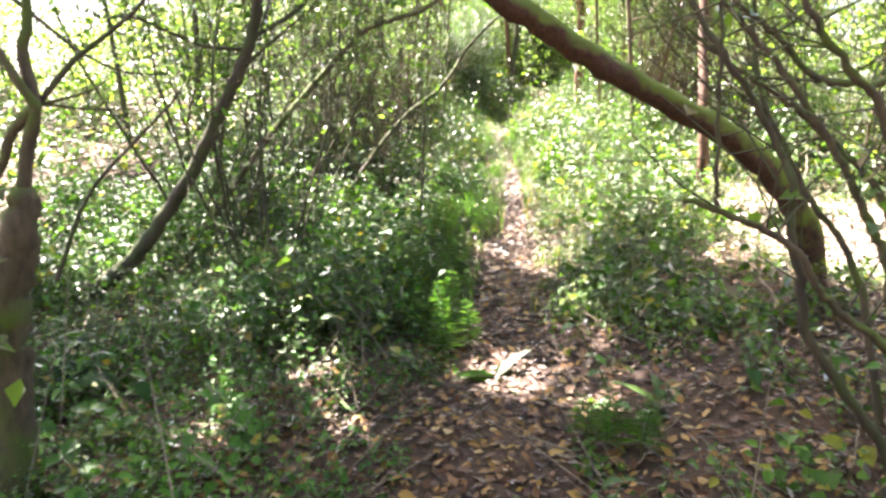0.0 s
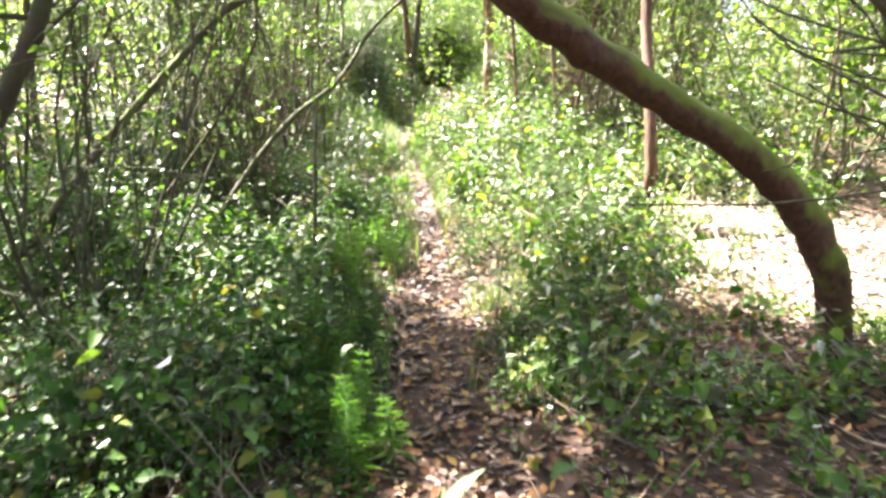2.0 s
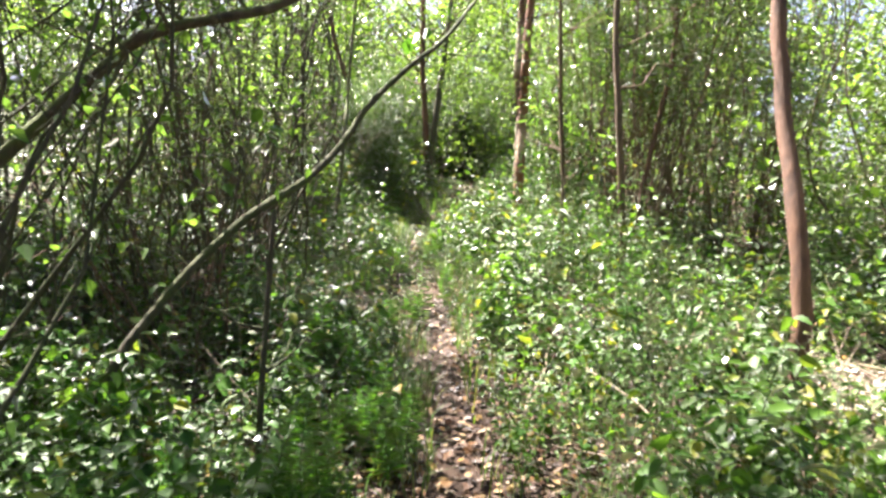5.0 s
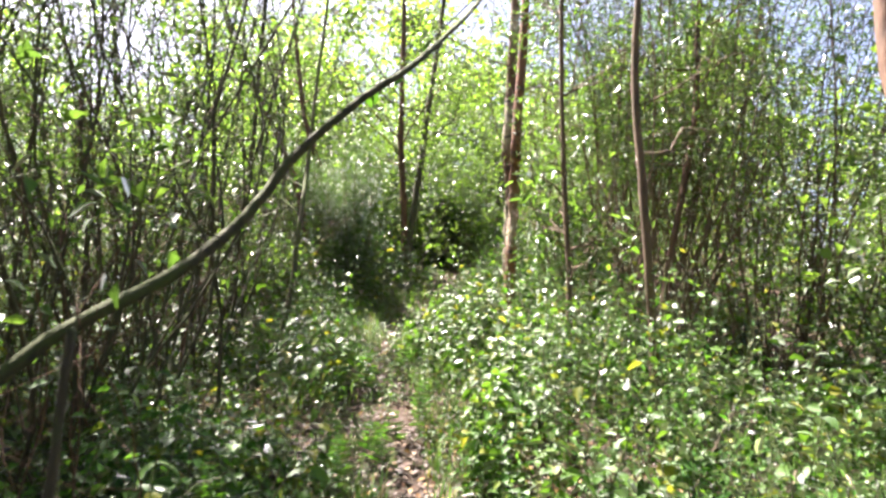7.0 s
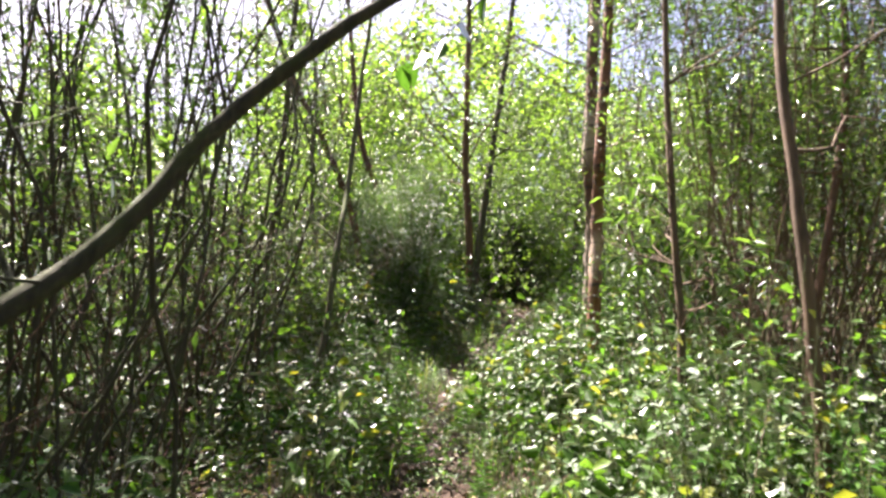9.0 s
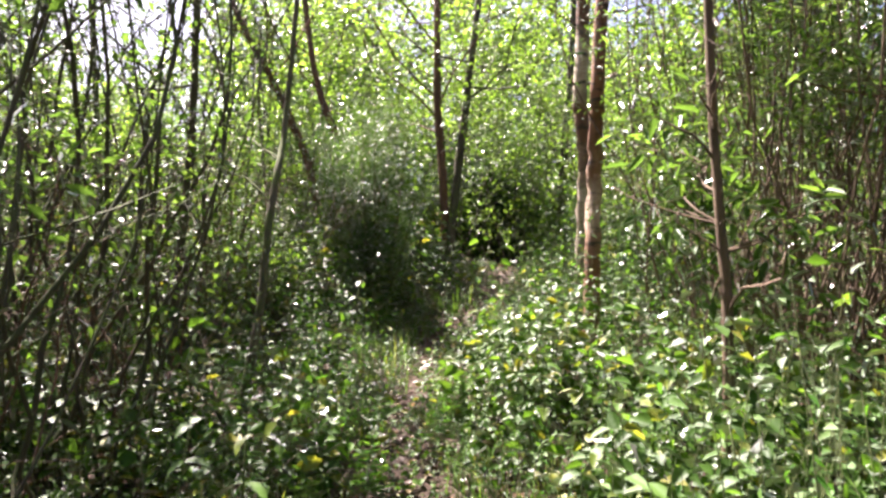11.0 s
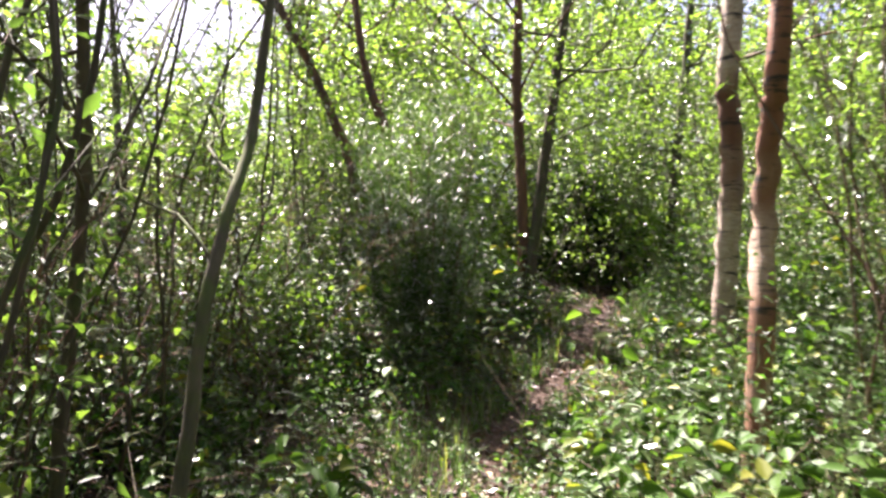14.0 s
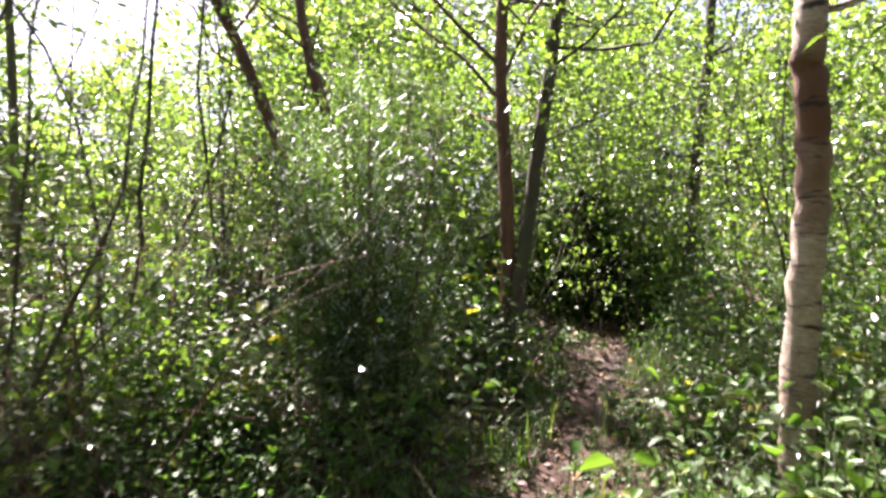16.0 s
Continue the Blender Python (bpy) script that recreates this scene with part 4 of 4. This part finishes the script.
def herbs(name, label, n, area, leaf_len, leaf_wid, mat, per=10, fine=True, upright=0.5, keep=None):
    """Leafy herbs with leaves in pairs up their stalks, as one mass."""
    x0, x1, y0, y1 = area
    x, y = RNG.uniform(x0, x1, n), RNG.uniform(y0, y1, n)
    h = cover(x, y) * RNG.uniform(0.3, 1.35, n)
    ok = h > 0.04
    if keep is not None:
        ok &= keep(x, y)
    x, y, h = x[ok], y[ok], h[ok]
    m = len(x)
    z = ground_z(x, y)
    lean = RNG.normal(size=(m, 2)) * 0.22
    k = np.tile(np.arange(per), (m, 1))
    u = (k // 2 + 1 + RNG.uniform(-0.3, 0.3, (m, per))) / (per // 2 + 0.3)
    az = RNG.uniform(0, 2 * np.pi, (m, 1)) + (k % 2) * np.pi + (k // 2) * 1.7 + RNG.normal(size=(m, per)) * 0.3
    px = x[:, None] + lean[:, :1] * h[:, None] * u
    py = y[:, None] + lean[:, 1:] * h[:, None] * u
    pz = z[:, None] + h[:, None] * u
    pos = np.stack([px, py, pz], -1).reshape(-1, 3)
    tilt = RNG.normal(size=(m, per)) * 0.45 - 0.1
    along = np.stack([np.cos(az), np.sin(az), tilt], -1).reshape(-1, 3)
    pos += along * 0.02
    ln = (leaf_len * (1.15 - 0.5 * u ** 2) * RNG.uniform(0.65, 1.3, (m, per)) * np.clip(h[:, None] / 0.35, 0.55, 1.2)).reshape(-1)
    up = np.array([0, 0, 1.0]) + RNG.normal(size=(m * per, 3)) * 0.5
    geo = leaves(pos, along, up, ln, ln * leaf_wid / leaf_len, 0.2, 0.2, fine)
    tagged(new(name, mesh_from(name, *geo, mat)), label, "undergrowth", kind="stuff")
    # stalks
    pick = slice(0, m, 2)
    top = np.stack([x + lean[:, 0] * h, y + lean[:, 1] * h, z + h], -1)[pick]
    foot = np.stack([x, y, z - 0.02], -1)[pick]
    w = np.array([[0.0025, 0, 0], [-0.00125, 0.0022, 0], [-0.00125, -0.0022, 0]])
    v = np.concatenate([foot[:, None] + w, top[:, None] + w * 0.5], 1).reshape(-1, 3)
    b = (np.arange(len(foot)) * 6)[:, None]
    f = np.concatenate([b + [0, 1, 4, 3], b + [1, 2, 5, 4], b + [2, 0, 3, 5]])
    tagged(new(name + "_stalks", mesh_from(name + "_stalks", v, [f], GREEN_STEM)), "thin green and brown herb stalks", "undergrowth", kind="stuff")


def patches(x, y):
    return np.sin(2.1 * x + 1.3 * np.sin(1.7 * y)) * np.sin(1.9 * y + 0.7 * np.sin(2.3 * x))


herbs("nettle_undergrowth", "lush green nettles and herbs along the path", 8500, (-3.2, 4.2, 3.6, 15.5), 0.08, 0.048, NETTLE, 12, keep=lambda x, y: patches(x, y) > -0.2)
herbs("feathery_herbs", "feathery fine-leaved herbs along the path", 8500, (-3.2, 4.2, 2.0, 15.5), 0.036, 0.011, HERB, 18, False, keep=lambda x, y: (patches(x, y) < 0.12) & ((x < 0.3) | (y > 4.4)))
herbs("low_herbs", "low small-leaved green ground cover", 10000, (-3.2, 3.6, 1.0, 14.5), 0.034, 0.026, NETTLE, 6, False, keep=lambda x, y: (x < 0.3) | (y > 4.2))
herbs("bramble_undergrowth", "dark bramble and ivy leaves", 5600, (-4.2, 0.6, 0.9, 8.0), 0.062, 0.046, BRAMBLE, 8)
herbs("sparse_undergrowth", "sparse low green herbs over dry leaves", 1100, (0.2, 3.5, 0.9, 4.6), 0.075, 0.058, NETTLE, 8, keep=lambda x, y: patches(1.6 * x, 1.6 * y) > -0.15)
herbs("woodland_undergrowth", "knee-high green herbs between the stems", 6000, (-9, 9, 2, 24), 0.12, 0.075, NETTLE, 8, False, keep=lambda x, y: (y > 15) | (x < -3.1) | (x > 4.0))
herbs("outer_undergrowth", "green herbs under the outer trees", 5000, (-18, 18, -10, 30), 0.16, 0.1, NETTLE, 8, False, keep=lambda x, y: (y > 22) | (np.abs(x) > 8) | (y < 0.3))


def grass(name, n, area, height):
    x0, x1, y0, y1 = area
    x, y = RNG.uniform(x0, x1, n), RNG.uniform(y0, y1, n)
    d = np.abs(x - path_x(y))
    clump = np.sin(x * 5 + 2 * np.sin(y * 3)) * np.sin(y * 4.3)
    ok = (d > 0.1) & (d < 0.9) & (clump > 0.1)
    x, y = x[ok], y[ok]
    m = len(x)
    p = np.stack([x, y, ground_z(x, y)], -1)
    dirs = random_dirs(m, 0.2)
    h = height * RNG.uniform(0.4, 1.2, (m, 1))
    side = unit(np.cross(dirs, [0, 0, 1.0])) * 0.0035
    mid = p + dirs * h * 0.18 + np.array([0, 0, 1.0]) * h * 0.65
    tip = p + dirs * h * RNG.uniform(0.35, 0.8, (m, 1)) + np.array([0, 0, 1.0]) * h * 0.85
    v = np.stack([p - side, p + side, mid + side * 0.8, mid - side * 0.8, tip], 1).reshape(-1, 3)
    b = (np.arange(m) * 5)[:, None]
    tagged(new(name, mesh_from(name, v, [b + [0, 1, 2, 3], b + [3, 2, 4]], GRASS)), "tufts of fresh green grass beside the path", "grass", kind="stuff")


def dead_stalks(n, area):
    """Brown stalks and runners tangled through the herbs."""
    x0, x1, y0, y1 = area
    x, y = RNG.uniform(x0, x1, n), RNG.uniform(y0, y1, n)
    ok = np.abs(x - path_x(y)) > 0.35
    x, y = x[ok], y[ok]
    m = len(x)
    foot = np.stack([x, y, ground_z(x, y)], -1)
    d = random_dirs(m, 0.5)
    d[:, 2] = np.abs(d[:, 2]) + 0.25
    top = foot + d * RNG.uniform(0.2, 0.8, (m, 1))
    w = np.array([[0.003, 0, 0], [-0.0015, 0.0026, 0], [-0.0015, -0.0026, 0]]) * 1.2
    v = np.concatenate([foot[:, None] + w, top[:, None] + w * 0.5], 1).reshape(-1, 3)
    k = (np.arange(m) * 6)[:, None]
    f = np.concatenate([k + [0, 1, 4, 3], k + [1, 2, 5, 4], k + [2, 0, 3, 5]])
    tagged(new("dead_stalks", mesh_from("dead_stalks", v, [f], TWIG)), "dry brown stalks tangled through the herbs", "undergrowth", kind="stuff")


dead_stalks(1500, (-3.2, 3.6, 1.0, 14.0))
grass("path_grass", 26000, (-1.0, 3.0, 4.0, 15.0), 0.24)


# ---- single plants beside the path ----
def blade_mesh(name, ln, wd, mat, droop):
    """One leaf with a folded midrib and a serrated outline."""
    n = 9
    u = np.linspace(0, 1, n)
    half = wd * 0.5 * np.sin(np.pi * u ** 0.75) ** 0.8 * (1 + 0.12 * np.where(np.arange(n) % 2, 1, -1))
    z = -droop * ln * u ** 2
    mid = np.stack([u * ln, 0 * u, z], -1)
    left = np.stack([u * ln, half, z + half * 0.35], -1)
    right = np.stack([u * ln, -half, z + half * 0.35], -1)
    v = np.concatenate([mid, left, right])
    i = np.arange(n - 1)
    f = np.concatenate([np.stack([i, i + 1, n + i + 1, n + i], -1), np.stack([i + 1, i, 2 * n + i, 2 * n + i + 1], -1)])
    return mesh_from(name, v, [f], mat, True)


def plant(name, label, category, x, y, height, pairs, blade, group, lean=0.15, rosette=False):
    """A herb with every leaf an object on one shared blade."""
    z = float(ground_z(x, y))
    t = thing(name, (x, y, z), label, category, group)
    d = RNG.normal(size=2) * lean
    top = np.array([x + d[0] * height, y + d[1] * height, z + height])
    line = smooth_line([(x, y, z - 0.02), (x + d[0] * height * 0.4, y + d[1] * height * 0.4, z + height * 0.5), top], 7)
    part("stalk", tube(line, (0.004, 0.0025), 5), GREEN_STEM, t)
    turn = RNG.uniform(0, 360)
    for k in range(pairs):
        u = (k + 1) / pairs if not rosette else 0.15 * (k + 1) / pairs
        p = line[min(6, int(u * 6))] - np.array([x, y, z])
        for s in range(2):
            ob = new("leaf", blade)
            ob.parent = t
            ob.matrix_local = pose(*p, RNG.normal() * 18, RNG.normal() * 14 + (8 if not rosette else -28), turn + 180 * s + 83 * k + RNG.normal() * 12) @ Matrix.Scale(RNG.uniform(0.75, 1.15) * (1.1 - 0.35 * u), 4)
    return t


NETTLE_BLADE = blade_mesh("nettle_blade", 0.10, 0.058, NETTLE_PIECE, 0.35)
BRAMBLE_BLADE = blade_mesh("bramble_blade", 0.095, 0.07, BRAMBLE_PIECE, 0.25)
DOCK_BLADE = blade_mesh("dock_blade", 0.26, 0.075, NETTLE_PIECE, 0.3)
for k in range(60):
    y = RNG.uniform(4.2, 13.5)
    s = 1 if RNG.uniform() < 0.6 else -1
    x = path_x(y) + s * RNG.uniform(0.35, 1.5)
    plant("nettle_plant", "upright green nettle with paired toothed leaves", "nettle", x, y, RNG.uniform(0.35, 0.8), 6, NETTLE_BLADE, "nettles")
for k in range(70):
    y = RNG.uniform(1.8, 8.0)
    s = 1 if RNG.uniform() < 0.3 else -1
    x = path_x(y) + s * RNG.uniform(0.4, 1.8)
    plant("bramble_plant", "low bramble shoot with broad toothed leaves", "bramble", x, y, RNG.uniform(0.12, 0.4), 4, BRAMBLE_BLADE, "brambles", 0.5)
for x, y in ((0.2, 2.0), (0.42, 1.95), (0.28, 3.42), (-0.75, 1.7), (1.0, 2.9), (1.7, 9.6), (2.0, 9.9), (0.55, 10.6)):
    plant("dock_plant", "low dock plant with long broad leaves", "dock", x, y, 0.12, 3, DOCK_BLADE, "docks", 0.1, True)


def fern(x, y, n, ln):
    z = float(ground_z(x, y))
    t = thing("fern", (x, y, z), "green fern with feathered arching fronds", "fern")
    for k in range(n):
        az = RNG.uniform(0, 2 * np.pi)
        a = np.array([np.cos(az), np.sin(az), 0])
        line = smooth_line([(x, y, z), (x, y, z + ln * 0.4) + a * ln * 0.35, (x, y, z + ln * 0.5) + a * ln * 0.75, (x, y, z + ln * 0.38) + a * ln], 24)
        m = len(line) - 3
        d = np.gradient(line, axis=0)[3:]
        side = unit(np.cross(d, [0, 0, 1.0]))
        size = 0.28 * ln * np.sin(np.linspace(0.25, 1.0, m) * np.pi * 0.98)
        geo = [tube(line, (0.004, 0.001), 4)]
        for s in (1, -1):
            geo.append(leaves(line[3:], side * s + unit(d) * 0.3, np.tile([0, 0, 1.0], (m, 1)), size, size * 0.3 + 0.006))
        part("frond", join(geo), FERN, t, smooth=False)


def whorl_mesh(name, needles, reach):
    """A ring of fine drooping green needles round a stalk."""
    az = np.arange(needles) * 2 * np.pi / needles + RNG.normal(size=needles) * 0.15
    along = np.stack([np.cos(az), np.sin(az), RNG.uniform(0.1, 0.6, needles)], -1)
    geo = leaves(np.zeros((needles, 3)), along, np.tile([0, 0, 1.0], (needles, 1)), reach * RNG.uniform(0.75, 1.1, needles), 0.01, 0.2, 0.25, True)
    return mesh_from(name, *geo, HORSETAIL)


WHORLS = [whorl_mesh("whorl_blade", 13, 0.13), whorl_mesh("whorl_blade", 12, 0.11)]


def horsetail(x, y, height):
    z = float(ground_z(x, y))
    t = thing("horsetail_plant", (x, y, z), "feathery bright green horsetail beside the path", "horsetail", "horsetails")
    d = RNG.normal(size=2) * 0.12
    n = int(height / 0.032)
    part("stalk", tube(smooth_line([(x, y, z - 0.02), (x + d[0] * height * 0.4, y + d[1] * height * 0.4, z + height * 0.5), (x + d[0] * height, y + d[1] * height, z + height)], 7), (0.003, 0.0015), 5), GREEN_STEM, t)
    for k in range(2, n):
        u = k / n
        ob = new("whorl", WHORLS[k % 2])
        ob.parent = t
        ob.matrix_local = pose(d[0] * height * u * (0.6 + 0.4 * u), d[1] * height * u * (0.6 + 0.4 * u), height * u, RNG.normal() * 6, RNG.normal() * 6, RNG.uniform(0, 360)) @ Matrix.Scale((1.15 - 0.85 * u) * RNG.uniform(0.85, 1.1), 4)


for x, y in ((0.68, 2.62), (0.74, 2.7), (0.62, 2.74), (0.8, 2.58)):
    horsetail(x, y, RNG.uniform(0.2, 0.3))
for y0, x0, n in ((3.75, -0.28, 5), (4.3, -0.5, 6), (4.9, -0.3, 4), (5.5, -0.6, 8), (6.3, -0.38, 6), (7.0, -0.7, 5), (5.2, -0.95, 4)):
    for _ in range(n):
        y = y0 + RNG.normal() * 0.14
        horsetail(path_x(y) + x0 + RNG.normal() * 0.1, y, RNG.uniform(0.24, 0.48))
for k in range(14):
    y = RNG.uniform(7.6, 10.5)
    horsetail(path_x(y) + RNG.uniform(-0.5, 0.25), y, RNG.uniform(0.2, 0.34))

fern(-1.85, 3.1, 6, 0.36)
fern(-2.2, 3.5, 5, 0.34)

# ---- dry leaves and sticks on the floor ----
def litter(n, area, size, keep):
    x0, x1, y0, y1 = area
    x, y = RNG.uniform(x0, x1, n), RNG.uniform(y0, y1, n)
    ok = keep(x, y)
    x, y = x[ok], y[ok]
    m = len(x)
    pos = np.stack([x, y, ground_z(x, y) + 0.004 + np.abs(RNG.normal(size=m)) * 0.012], -1)
    az = RNG.uniform(0, 2 * np.pi, m)
    along = np.stack([np.cos(az), np.sin(az), RNG.normal(size=m) * 0.25], -1)
    up = np.array([0, 0, 1.0]) + RNG.normal(size=(m, 3)) * 0.3
    ln = size * RNG.uniform(0.5, 1.5, m)
    return leaves(pos, along, up, ln, ln * RNG.uniform(0.3, 0.75, m), 0.2, -0.1, False)


tagged(new("leaf_litter", mesh_from("leaf_litter", *litter(52000, (-3, 4.2, 0.7, 9), 0.05, lambda x, y: ((x - 3.3) / 1.35) ** 2 + ((y - 5.3) / 1.7) ** 2 > RNG.uniform(0.5, 1.1, len(x))), LITTER)), "brown and yellow dry leaves on the path", "leaf litter", kind="stuff")
tagged(new("leaf_litter", mesh_from("leaf_litter", *litter(16000, (-3, 4.2, 9, 16.5), 0.05, lambda x, y: np.abs(x) > -1), LITTER)), "brown dry leaves between herbs", "leaf litter", kind="stuff")


def stick(x, y, az, ln, r, lift=0.02, slope=0.0, label="thin dead stick lying among dry leaves", mat=None):
    k = np.linspace(-0.5, 0.5, 7)
    px, py = x + np.cos(az) * ln * k, y + np.sin(az) * ln * k
    pz = ground_z(px, py) + lift + slope * (k + 0.5) * ln + 0.015 * np.sin(k * 7 + x)
    line = np.stack([px + 0.02 * np.sin(k * 9 + y), py, pz], -1)
    base = line[0]
    v, f = tube(line, (r, r * 0.9, r * 0.5), 6, 0.06)
    ob = new("stick", mesh_from("stick", v - base, f, mat or TWIG, True))
    ob.location = base
    tagged(ob, label, "stick", "fallen sticks")


for _ in range(40):
    x, y = RNG.uniform(-2.2, 2.6), RNG.uniform(1.3, 6.5)
    stick(x, y, RNG.uniform(0, 3.1), RNG.uniform(0.25, 0.9), RNG.uniform(0.003, 0.009))


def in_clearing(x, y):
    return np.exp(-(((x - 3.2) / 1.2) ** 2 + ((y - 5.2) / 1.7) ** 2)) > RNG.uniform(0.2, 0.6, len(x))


# litter in the clearing, its sunlit brightness partly put into the pale colour
tagged(new("sun_pale_litter", mesh_from("sun_pale_litter", *litter(30000, (1.4, 5.0, 3.0, 8.2), 0.038, in_clearing), LITTER_SUN_PALE)), "dry leaves and straw, coloured pale for the sunlight in the clearing", "leaf litter", kind="stuff")
for _ in range(24):
    x, y = RNG.uniform(1.2, 3.6), RNG.uniform(3.4, 7.0)
    stick(x, y, RNG.uniform(0, 3.1), RNG.uniform(0.3, 1.0), RNG.uniform(0.004, 0.011), 0.03, RNG.uniform(0, 0.35), "pale dead stick at the edge of the clearing")

# single fallen leaves on the trodden path
FALLEN = [blade_mesh("fallen_leaf_blade", s, s * w, LITTER_PIECE, dr) for s, w, dr in ((0.055, 0.6, -0.2), (0.07, 0.5, 0.25), (0.045, 0.75, -0.35))]
for k in range(280):
    y = RNG.uniform(1.3, 6.5)
    x = path_x(y) + RNG.normal() * 0.3 + (RNG.uniform(0, 1.2) if k % 3 == 0 else 0)
    ob = new("fallen_leaf", FALLEN[k % 3])
    ob.parent = ground
    ob.matrix_local = pose(x, y, float(ground_z(x, y)) + 0.016, RNG.normal() * 14, RNG.normal() * 14, RNG.uniform(0, 360)) @ Matrix.Scale(RNG.uniform(0.7, 1.3), 4)
